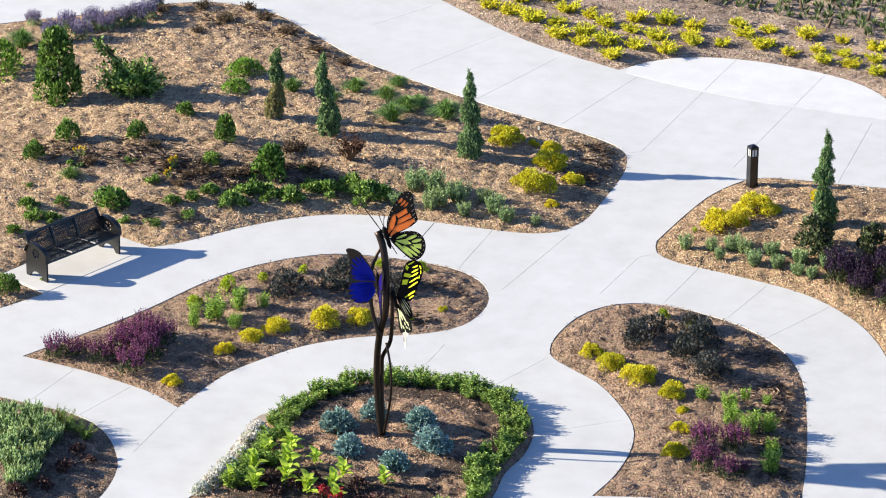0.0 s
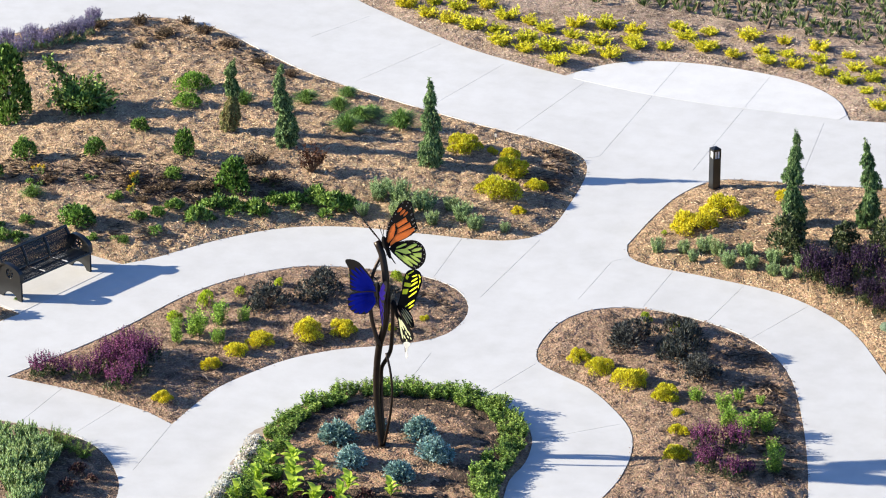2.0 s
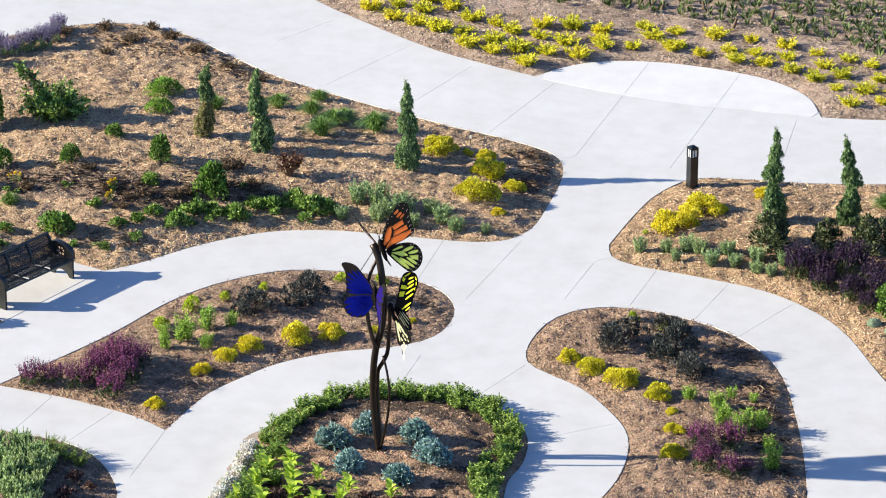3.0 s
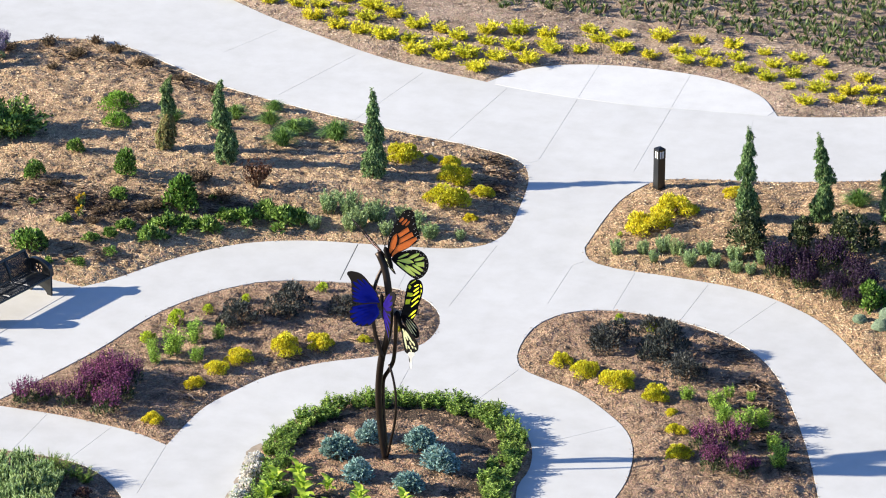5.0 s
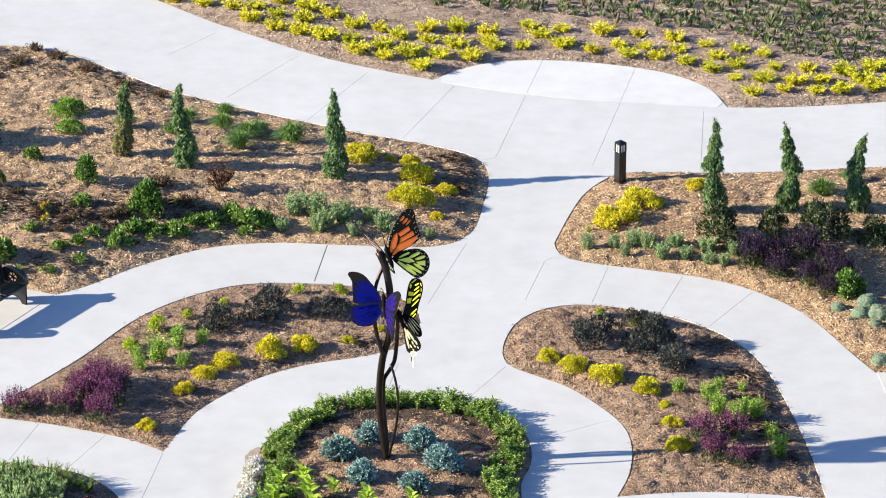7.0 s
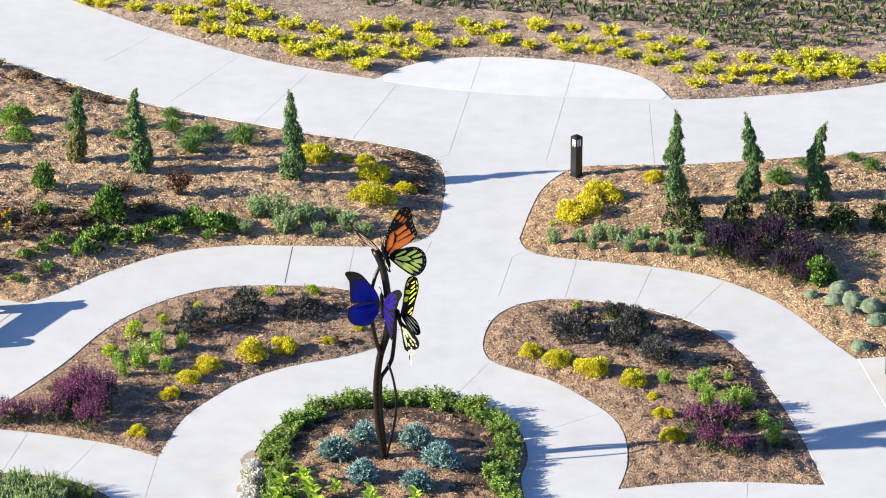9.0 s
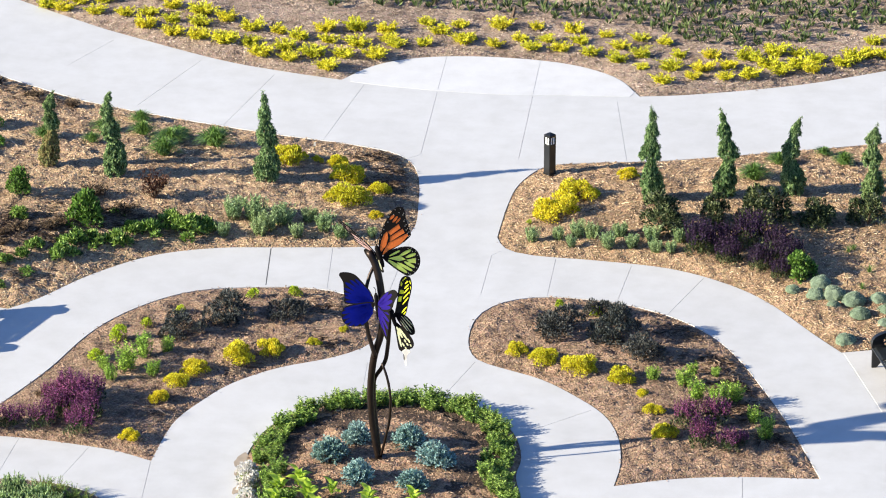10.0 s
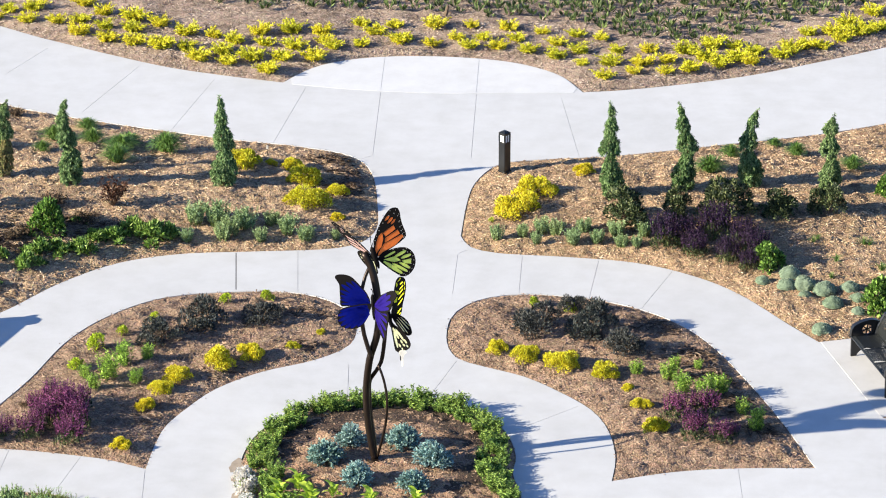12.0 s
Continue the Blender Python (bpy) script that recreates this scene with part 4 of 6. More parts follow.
for x, y, w in ((-10.07, 7.72, 0.33), (-9.20, 7.12, 0.38), (-8.79, 7.94, 0.42), (-8.93, 7.47, 0.35), (-8.17, 7.79, 0.61), (-8.13, 8.41, 0.59), (-7.78, 8.51, 0.54), (-7.28, 8.71, 0.64), (-6.69, 9.33, 0.61), (-5.93, 9.55, 0.71), (-6.41, 9.67, 0.59), (-9.46, 9.08, 0.41), (-11.78, 5.62, 0.42), (-11.28, 6.12, 0.35), (-11.40, 5.25, 0.42), (-11.40, 4.53, 0.35), (-9.73, 6.10, 0.28), (-5.71, 9.76, 0.52), (-11.06, 5.37, 0.40), (-7.10, 9.21, 0.47),):
    put_plant("leafy", x, y, w * 1.0)
for x, y, w in ((-9.14, 6.26, 0.49), (-8.72, 6.90, 0.49), (-12.01, 7.65, 0.48), (-11.03, 8.32, 0.36), (-12.39, 6.50, 0.31), (-7.50, 9.77, 0.48),):
    put_plant("dark_low", x, y, w)
for x, y, w in ((-12.14, 8.1, 0.32), (-9.93, 8.42, 0.36), (-9.78, 8.02, 0.32)):
    put_plant("lily", x, y, w)
for x, y, w in ((-7.03, 10.74, 0.58),):
    put_plant("red_shrub", x, y, w * 1.25)
for x, y, w in ((-8.25, 10.45, 0.7), (-7.45, 9.81, 0.6), (-15.07, 17.67, 0.53), (-14.12, 17.15, 0.55), (-13.38, 17.70, 0.52), (-12.42, 17.12, 0.57), (-10.30, 16.06, 0.46), (-14.14, 18.17, 0.45), (-11.28, 16.47, 0.46), (-14.28, 16.17, 0.39), (-15.78, 16.95, 0.53), (-6.90, 1.60, 0.23), (-9.52, 8.26, 0.4), (-9.29, 8.51, 0.45), (-8.7, 8.77, 0.5), (-8.5, 8.95, 0.42), (-10.99, 9.16, 0.4), (-11.78, 7.88, 0.45), (-10.18, 8.5, 0.42), (-9.48, 7.82, 0.4),):
    put_plant("dry", x, y, w)
for x, y, w in ((-5.24, 10.33, 0.46), (-5.29, 9.62, 0.30), (-4.78, 10.36, 0.53), (-4.56, 9.80, 0.37), (-4.19, 10.34, 0.49), (-3.80, 9.89, 0.30), (-3.30, 10.28, 0.42), (-3.70, 10.57, 0.33), (-2.91, 10.04, 0.37), (-2.30, 10.23, 0.25), (-4.43, 10.03, 0.39), (0.98, 10.57, 0.30), (1.49, 10.73, 0.30), (1.87, 10.93, 0.37), (2.17, 10.84, 0.35), (1.81, 10.45, 0.25), (2.56, 10.49, 0.35), (3.03, 10.55, 0.32), (2.74, 10.95, 0.32), (3.54, 10.43, 0.30), (3.41, 10.86, 0.37), (3.96, 10.87, 0.35), (3.86, 10.44, 0.25),):
    put_plant("sage", x, y, w * 1.22)
for x, y, w in ((-4.22, 5.70, 0.84), (-3.08, 5.91, 0.71), (-4.87, 4.70, 0.72), (2.37, 6.20, 0.86), (3.42, 6.21, 0.90), (4.09, 5.24, 0.74), (2.95, 7.09, 0.55),):
    put_plant("dark_shrub", x, y, w * 1.4)
for x, y, w in ((3.52, 11.27, 0.99), (4.58, 11.71, 0.67), (5.57, 11.67, 1.02), (6.60, 11.96, 0.72), (7.66, 12.18, 0.79),):
    put_plant("evergreen", x, y, w * 1.2)
for x, y, w in ((4.28, 10.53, 0.64), (4.73, 10.60, 0.60), (5.24, 10.76, 0.69), (4.88, 10.19, 0.55), (5.58, 9.93, 0.52), (6.08, 10.07, 0.64), (5.83, 10.54, 0.57), (6.03, 9.63, 0.39),):
    put_plant("dark_salvia", x + 0.17, y - 0.05, w * 1.22, 1.12)
for x, y, w in ((-7.35, 0.1, 0.52), (-7.0, 0.28, 0.48), (-6.48, 0.3, 0.56), (-6.34, 0.72, 0.58), (-6.15, 1.12, 0.72), (-5.85, 1.5, 0.6), (-5.72, 0.14, 0.58), (-5.7, 0.74, 0.62), (-6.55, 1.36, 0.5), (-6.27, 1.58, 0.6), (5.30, 2.59, 0.59), (5.81, 2.81, 0.61), (5.67, 1.82, 0.58), (6.14, 1.74, 0.50), (6.39, 1.99, 0.29),):
    put_plant("purple_salvia", x, y, w * 1.14)
for x, y, w in ((-17.9, 14.78, 0.45), (-16.89, 14.11, 0.6), (-17.07, 14.91, 0.55), (-16.4, 14.54, 0.62), (-16.68, 15.43, 0.58), (-16.29, 15.31, 0.55), (-16.1, 15.73, 0.62), (-15.85, 15.95, 0.62), (-15.88, 16.52, 0.55), (-16.06, 17.19, 0.5)):
    put_plant("lavender", x, y, w)
for x, y, w in ((-5.37, 3.56, 0.45), (-5.57, 2.92, 0.49), (-5.00, 2.80, 0.28), (-4.98, 3.80, 0.28), (-5.75, 2.47, 0.28), (4.38, 4.37, 0.30), (5.01, 4.22, 0.32), (5.30, 3.66, 0.38), (5.08, 4.76, 0.22), (5.76, 3.49, 0.42), (6.01, 3.75, 0.36), (5.51, 4.77, 0.19), (6.47, 2.92, 0.27), (6.79, 2.27, 0.40), (-6.01, 2.95, 0.26),):
    put_plant("light", x, y, w * 1.2)
for x, y, w in ((6.50, 9.03, 0.29), (7.02, 9.31, 0.43), (6.99, 8.82, 0.40), (7.34, 8.84, 0.45), (7.75, 8.62, 0.47), (7.37, 8.38, 0.29), (8.24, 8.75, 0.38), (7.94, 8.05, 0.42), (8.43, 8.28, 0.36), (8.45, 7.75, 0.29), (7.77, 6.91, 0.40),):
    put_plant("silver", x, y, w * 0.98)
for x, y, w in ((7.42, 10.78, 0.30), (8.56, 10.82, 0.30), (7.86, 9.22, 0.3), (6.84, 2.29, 0.27), (8.45, 10.84, 0.4), (7.92, 9.98, 0.35), (8.84, 9.7, 0.45), (7.51, 10.91, 0.3),):
    put_plant("small_tuft", x, y, w)
for x, y, w in ((-0.56, 0.58, 0.58), (-0.90, -0.22, 0.68), (-0.21, -1.06, 0.63), (0.41, 0.54, 0.68), (1.08, -0.13, 0.72), (0.82, -1.08, 0.61),):
    put_plant("blue_spruce", x, y, w * 1.07)
for x, y, w in ((-16.62, 11.75, 0.85),):
    put_plant("yellow_ground", x, y, w * 1.35)
for x, y, w in ((-6.08, -3.33, 0.7), (-5.58, -3.55, 0.62), (-5.24, -3.6, 0.55), (-5.25, -4.4, 0.7), (-5.76, -3.97, 0.66), (-4.82, -4.6, 0.5), (-5.66, -2.9, 0.6), (-5.32, -3.09, 0.5), (-4.85, -4.95, 0.55), (-5.06, -4.05, 0.55), (-6.6, -2.8, 0.6), (-6.2, -2.5, 0.5)):
    put_plant("sage_tall", x, y, w * 1.05)
for x, y, w in ((-4.63, -3.3, 0.42), (-4.46, -4.0, 0.46), (-4.4, -4.74, 0.44), (-4.67, -5.21, 0.45), (-4.25, -3.42, 0.25)):
    put_plant("maroon", x, y, w)
for x, y, w in ((-5.42, -2.52, 0.5), (-5.1, -2.55, 0.46), (-4.86, -2.62, 0.4), (-5.7, -2.38, 0.45)):
    put_plant("feathery", x, y, w)
for x, y in ((-11.97, 22.68), (-11.42, 22.94), (-11.39, 22.10), (-10.69, 22.07), (-10.27, 23.27), (-10.14, 22.21), (-9.69, 22.76), (-10.01, 21.39), (-9.50, 21.83), (-9.27, 21.04), (-8.96, 22.46), (-8.82, 21.72), (-8.62, 20.89), (-8.24, 22.16), (-7.96, 20.71), (-7.55, 21.68), (-7.38, 20.78), (-6.99, 20.10), (-6.89, 21.57), (-6.48, 20.52), (-6.35, 21.27), (-6.26, 19.90), (-5.78, 20.24), (-5.83, 21.88), (-5.63, 21.17), (-5.29, 19.51), (-5.10, 20.33), (-5.16, 22.07), (-4.94, 21.07), (-4.38, 20.48)):
    put_plant("golden", x, y, plant_rng.uniform(0.48, 0.72))
for x, y in ((-4.43, 22.04), (-4.29, 21.52), (-4.04, 21.19), (-3.61, 22.69), (-3.20, 22.19), (-2.81, 22.67), (-2.61, 21.73), (-3.42, 21.45), (-2.44, 21.93), (-1.90, 22.78), (-1.05, 22.88), (-1.85, 21.65), (-1.31, 22.07), (-0.96, 21.58), (-0.70, 22.13), (-0.29, 21.65), (-0.19, 22.83), (0.08, 22.15), (0.42, 21.48), (0.62, 22.64), (1.02, 21.97), (1.10, 21.17), (1.41, 22.55), (1.57, 21.60), (1.72, 20.81), (2.01, 22.45), (2.28, 20.06), (2.35, 20.91), (2.43, 21.70), (2.91, 20.42)):
    put_plant("golden", x, y, plant_rng.uniform(0.38, 0.6))
for x, y in ((3.08, 20.96), (3.15, 21.79), (3.61, 21.21), (3.64, 20.51), (4.01, 21.80), (4.18, 20.76), (4.48, 21.51), (4.59, 22.23), (4.83, 21.20), (5.08, 22.30), (5.19, 21.60), (5.55, 22.01), (5.52, 21.40), (6.17, 21.92), (6.37, 22.30), (6.68, 22.53), (6.70, 23.36), (7.06, 22.58), (7.28, 23.52), (7.49, 23.18), (7.58, 24.11), (7.86, 23.60), (8.11, 23.82), (8.14, 24.94), (8.37, 24.04), (-12.52, 23.00), (-12.65, 22.38), (-12.20, 22.20)):
    put_plant("golden", x, y, plant_rng.uniform(0.46, 0.68))
for x, y, h, kind in ((-9.63, 11.88, 1.72, "dry_conifer"), (-8.13, 11.69, 2.0, "conifer"), (-5.01, 12.27, 2.01, "conifer"), (3.13, 12.64, 2.12, "conifer"), (4.59, 13.04, 2.02, "conifer"), (5.97, 13.52, 1.74, "conifer"), (7.62, 13.45, 1.73, "conifer")):
    put_plant(kind, x, y, h)

# the arching shrub: long leafy limbs bending to one side
arch_rng = np.random.default_rng(21)
arch = thing("arching_shrub", "spreading green shrub with long arching limbs", "shrub")
arch.location = (-13.09, 11.6, ground_z(-13.09, 11.6))
arch_bm, arch_at, arch_way = bmesh.new(), [], []
for k in range(46):
    a = arch_rng.uniform(0, 6.283) if k > 3 else radians(195) + arch_rng.normal() * 0.12
    reach, top = (arch_rng.uniform(0.35, 0.8), arch_rng.uniform(0.2, 0.55)) if k > 3 else (arch_rng.uniform(0.7, 0.85), arch_rng.uniform(1.05, 1.25))
    e = np.array([math.cos(a) * reach, math.sin(a) * reach, top])
    tube(arch_bm, [(0, 0, -0.05), tuple(e * [0.35, 0.35, 0.65]), tuple(e)], [0.02, 0.013, 0.005], 5)
    for t in arch_rng.uniform(0.25, 1, 75):
        arch_at.append(e * [t ** 1.3, t ** 1.3, t ** 0.8] + arch_rng.normal(size=3) * 0.055)
        arch_way.append(e * 0.8 + arch_rng.normal(size=3) * 0.6)
part("limbs", arch_bm, BARK, arch)
arch_at = np.array(arch_at)
arch_at[:, 2] = np.maximum(arch_at[:, 2], 0.02)
part_mesh("foliage", leaf_mesh("foliage", arch_at, unit(np.array(arch_way)), 0.11, 0.06, LEAF["perennial"], arch_rng), arch)

# the round bed: ring hedge, white edging flowers, large-leaved plants, a few dark and red ones
ring = np.array(ROUND_BED)
centre = np.array([0.15, -0.4])
walked, rows = 0.0, [(0.27, 0.21, 0.42), (0.53, 0.26, 0.4)]
for inset, gap, size in rows:
    walked = 0.0
    for k in range(len(ring)):
        a, b = ring[k], ring[(k + 1) % len(ring)]
        walked += float(np.linalg.norm(b - a))
        if walked < gap:
            continue
        walked = 0.0
        q = a + (centre * [1, 1] - a) / np.linalg.norm(centre - a) * inset
        if q[1] < -3.4 or (q[0] < -1.2 and q[1] < -0.6) or (inset > 0.5 and q[0] > 1.0 and q[1] < -1.2):
            continue
        put_plant("hedge", float(q[0]) + plant_rng.normal() * 0.04, float(q[1]) + plant_rng.normal() * 0.04, size * plant_rng.uniform(0.75, 1.15), plant_rng.uniform(0.6, 0.98))
for x, y in ((-2.29, -0.8), (-2.2, -1.1), (-2.15, -1.4), (-2.08, -1.7), (-2.03, -2.0), (-1.98, -2.35), (-1.93, -2.7), (-1.9, -3.05), (-1.88, -3.4)):
    put_plant("white_flowers", x, y, plant_rng.uniform(0.34, 0.46))
for x, y in ((-1.75, -1.3), (-1.65, -1.75), (-1.6, -2.2), (-1.5, -2.65), (-1.45, -3.05), (-1.3, -1.95), (-1.2, -2.8), (-1.7, -0.9), (2.35, -2.2), (2.2, -2.7)):
    put_plant("hedge", x, y, 0.46)
for x, y in ((-0.2, -2.35), (0.6, -2.9), (-0.5, -2.45), (0.9, -2.6), (1.7, -2.2), (-0.6, -2.95), (0.3, -3.1), (1.25, -2.5), (-0.9, -2.6), (0.65, -2.1)):
    put_plant("maroon", x, y, plant_rng.uniform(0.38, 0.55))
for x, y in ((0.45, -2.55), (0.6, -2.75), (0.25, -2.7), (1.7, -2.75)):
    put_plant("red_flower", x, y, 0.32)
LEAF_SIZES = [broad_leaf(0.4, 0.17), broad_leaf(0.34, 0.15), broad_leaf(0.28, 0.12)]
for x, y, s in ((-1.2, -1.4, 1.4), (-0.91, -2.0, 1.5), (-1.01, -3.0, 1.4), (-0.11, -2.65, 1.35), (0.16, -1.85, 1.15), (0.22, -2.3, 1.2), (0.96, -1.75, 1.15), (-1.5, -1.75, 1.35), (-1.4, -2.4, 1.45), (-0.55, -1.65, 1.05), (-0.65, -2.5, 1.4), (-1.45, -3.1, 1.3), (0.55, -2.75, 1.2)):
    p = thing("broadleaf_plant", "bright green large-leaved bedding plant", "plant", "large-leaved plants")
    p.location = (x, y, ground_z(x, y))
    bm = bmesh.new()
    tube(bm, [(0, 0, -0.03), (0.01, 0.01, 0.12 * s), (0.0, 0.02, 0.2 * s)], [0.014, 0.012, 0.006], 6)
    part("stem", bm, STEM_GREEN, p)
    for k in range(11):
        ob = part_mesh("leaf", LEAF_SIZES[k % 3], p)
        ob.matrix_basis = pose(0, 0, (0.03 + 0.016 * k) * s, plant_rng.normal() * 8, -8 - 2 * k + plant_rng.normal() * 12, 137 * k + plant_rng.uniform(-20, 20)) @ Matrix.Scale(s * 0.62, 4)

# darker worn ground: turned soil at the front of the round bed, soil with painted hedge shade along its ring, old mulch
# and debris on the berm
def ground_patch(name, bed_name, line, mat, words):
    line = smooth_curve(line, step=0.2)
    line = [(x + noise.noise((x * 2, y * 2, 1)) * 0.25, y + noise.noise((x * 2, y * 2, 7)) * 0.25) for x, y in line]
    v, f = grid_sheet(line, 0.12)
    z = bed_height(bed_name, v[:, 0], v[:, 1]) + lumps(v[:, 0], v[:, 1]) + 0.012 - 0.03 * (edge_distance(line, v[:, 0], v[:, 1]) < 0.02)
    faces = [(i, j, k) if (v[j][0] - v[i][0]) * (v[k][1] - v[i][1]) - (v[j][1] - v[i][1]) * (v[k][0] - v[i][0]) > 0 else (i, k, j) for i, j, k in f]
    tagged(new(name, mesh_data(name, np.column_stack([v, z]), faces, mat, True)), words, "soil", kind="structure")


ground_patch("soil", "round_bed", [(-1.75, -1.25), (-1.1, -1.75), (-0.3, -1.6), (0.5, -1.75), (1.2, -1.45), (1.95, -1.2), (2.1, -2.2), (1.7, -3.3), (0.4, -3.75), (-1.1, -3.7), (-1.7, -2.6)], SOIL, "turned dark soil in the round centre bed")
# crescent of dark soil whose colour also holds the shade under the hedge
ring_turns = np.radians(np.arange(-40, 186, 15))
ground_patch("soil", "round_bed", [(0.08 + 2.2 * math.cos(a), 0.22 + 2.3 * math.sin(a)) for a in ring_turns] + [(0.08 + (1.5 + 0.12 * math.sin(5 * a)) * math.cos(a), 0.15 + (1.55 + 0.12 * math.sin(7 * a)) * math.sin(a)) for a in ring_turns[::-1]],
             SOIL, "dark soil along the ring hedge with hedge shade in its colour")
ground_patch("soil", "west_bed", [(-12.9, 8.6), (-11.4, 9.1), (-9.95, 9.4), (-8.68, 9.5), (-7.3, 9.9), (-6.6, 9.9), (-7.4, 9.2), (-8.3, 8.5), (-9.5, 7.8), (-10.5, 7.8), (-12.0, 7.4)], OLD_MULCH, "dark weathered mulch and debris on the berm")
ground_patch("soil", "west_bed", [(-3.1, 14.6), (-2.4, 14.1), (-2.05, 13.0), (-1.9, 11.9), (-1.85, 11.0), (-2.2, 11.5), (-2.5, 12.6), (-2.75, 13.6)], OLD_MULCH, "dark weathered mulch at the bed corner")

# dead stalks and long shreds lying over the weathered ground
litter_rng = np.random.default_rng(63)


def litter(bed_name, spots, words):
    """spots: x, y, reach and number of shreds."""
    verts, faces = [], []
    for cx, cy, reach, n in spots:
        for _ in range(n):
            x, y = cx + litter_rng.normal() * reach, cy + litter_rng.normal() * reach * 0.6
            if not inside(BEDS[bed_name], x, y)[0] or edge_distance(BEDS[bed_name], x, y)[0] < 0.25:
                continue
            z = float(bed_height(bed_name, np.array([x]), np.array([y]))[0]) + float(lumps([x], [y])[0]) + 0.012
            a, length, wide = litter_rng.normal() * 0.9 + 0.3, litter_rng.uniform(0.08, 0.34), litter_rng.uniform(0.006, 0.016)
            way, side = np.array([math.cos(a), math.sin(a), litter_rng.normal() * 0.1]), np.array([-math.sin(a), math.cos(a), 0])
            mid = np.array([x, y, z + litter_rng.uniform(0, 0.03)])
            i = len(verts)
            verts += [mid - way * length / 2, mid - side * wide + [0, 0, 0.012], mid + way * length / 2, mid + side * wide, mid - [0, 0, 0.012]]
            faces += [(i, i + 1, i + 3), (i + 1, i + 2, i + 3), (i, i + 4, i + 1), (i + 1, i + 4, i + 2), (i + 2, i + 4, i + 3), (i + 3, i + 4, i)]
    tagged(new("plant_litter", mesh_data("plant_litter", verts, faces, OLD_TWIG)), words, "plant litter", kind="stuff")


litter("west_bed", ((-12.3, 8.3, 0.6, 260), (-11.0, 8.8, 0.6, 320), (-9.9, 8.6, 0.55, 360), (-9.1, 8.5, 0.5, 320), (-8.2, 9.5, 0.5, 240), (-7.1, 9.6, 0.45, 220), (-2.5, 12.8, 0.35, 200), (-2.2, 13.8, 0.35, 220), (-3.0, 14.4, 0.3, 160),
                    (-14.5, 17.3, 0.6, 140), (-12.6, 17.1, 0.6, 150), (-11.0, 16.4, 0.5, 140), (-8.9, 6.7, 0.5, 120)), "dead stalks and dark shreds over the weathered berm")
litter("right_island", ((5.6, 5.4, 0.4, 200), (6.0, 4.4, 0.4, 220), (6.4, 3.4, 0.4, 200), (6.9, 2.3, 0.3, 150), (4.6, 6.7, 0.4, 140)), "dead stalks and dark shreds in the curved island bed")
litter("left_island", ((-3.2, 3.4, 0.35, 120), (-4.0, 1.2, 0.3, 120), (-2.4, 6.5, 0.5, 120), (-2.0, 4.9, 0.3, 90)), "dead stalks and dark shreds in the pointed island bed")

# rows of low groundcover over the far bed
cover_rng = np.random.default_rng(5)
cover_at, cover_way, cover_len = [], [], []
for row, y in enumerate(np.arange(21.6, 29.5, 0.36)):
    for x in np.arange(-14, 14, 0.34):
        cx, cy = x + 0.17 * (row % 2) + cover_rng.normal() * 0.05, y + cover_rng.normal() * 0.05
        limit = np.interp(cx, [-14, -9, -6, -3, 0, 1.5, 3, 5, 6, 7, 9, 14], [26.5, 24.3, 23.4, 23.5, 23.5, 23.2, 22.4, 22.9, 23.6, 24.6, 26.6, 30])
        if cy < limit or cover_rng.random() < 0.1:
            continue
        cz = float(bed_height("north_bed", np.array([cx]), np.array([cy]))[0])
        n = cover_rng.integers(11, 19)
        s = cover_rng.uniform(0.7, 1.2)
        a = cover_rng.uniform(0, 6.283, n)
        cover_at.append(np.stack([cx + np.cos(a) * 0.035, cy + np.sin(a) * 0.035, np.full(n, cz) + cover_rng.uniform(0, 0.09, n) * s], 1))
        cover_way.append(np.stack([np.cos(a) * 0.55, np.sin(a) * 0.55, np.full(n, 0.8)], 1) + cover_rng.normal(size=(n, 3)) * 0.2)
        cover_len.append(np.full(n, 0.185) * s)
tagged(new("groundcover_plants", leaf_mesh("groundcover_plants", np.concatenate(cover_at), unit(np.concatenate(cover_way)), np.concatenate(cover_len), 0.05, LEAF["cover"], cover_rng)),
       "rows of small dark green groundcover plants in mulch", "groundcover", kind="stuff")


# short dark stubs of wood among the groundcover
for x, y, lean in ((-3.71, 23.96, 24), (-2.74, 24.32, -18), (-1.15, 24.48, 12), (-1.76, 23.56, 28)):
    stub = thing("wooden_stub", "short dark leaning wooden stub among groundcover", "stub", "wooden stubs")
    stub.matrix_basis = pose(x, y, ground_z(x, y) - 0.04, 8, lean, lean * 3)
    stub_bm = bmesh.new()
    tube(stub_bm, [(0, 0, 0), (0.006, 0, 0.14), (0, 0.004, 0.27)], [0.045, 0.04, 0.028], 7)
    part("stub_wood", stub_bm, BARK, stub)


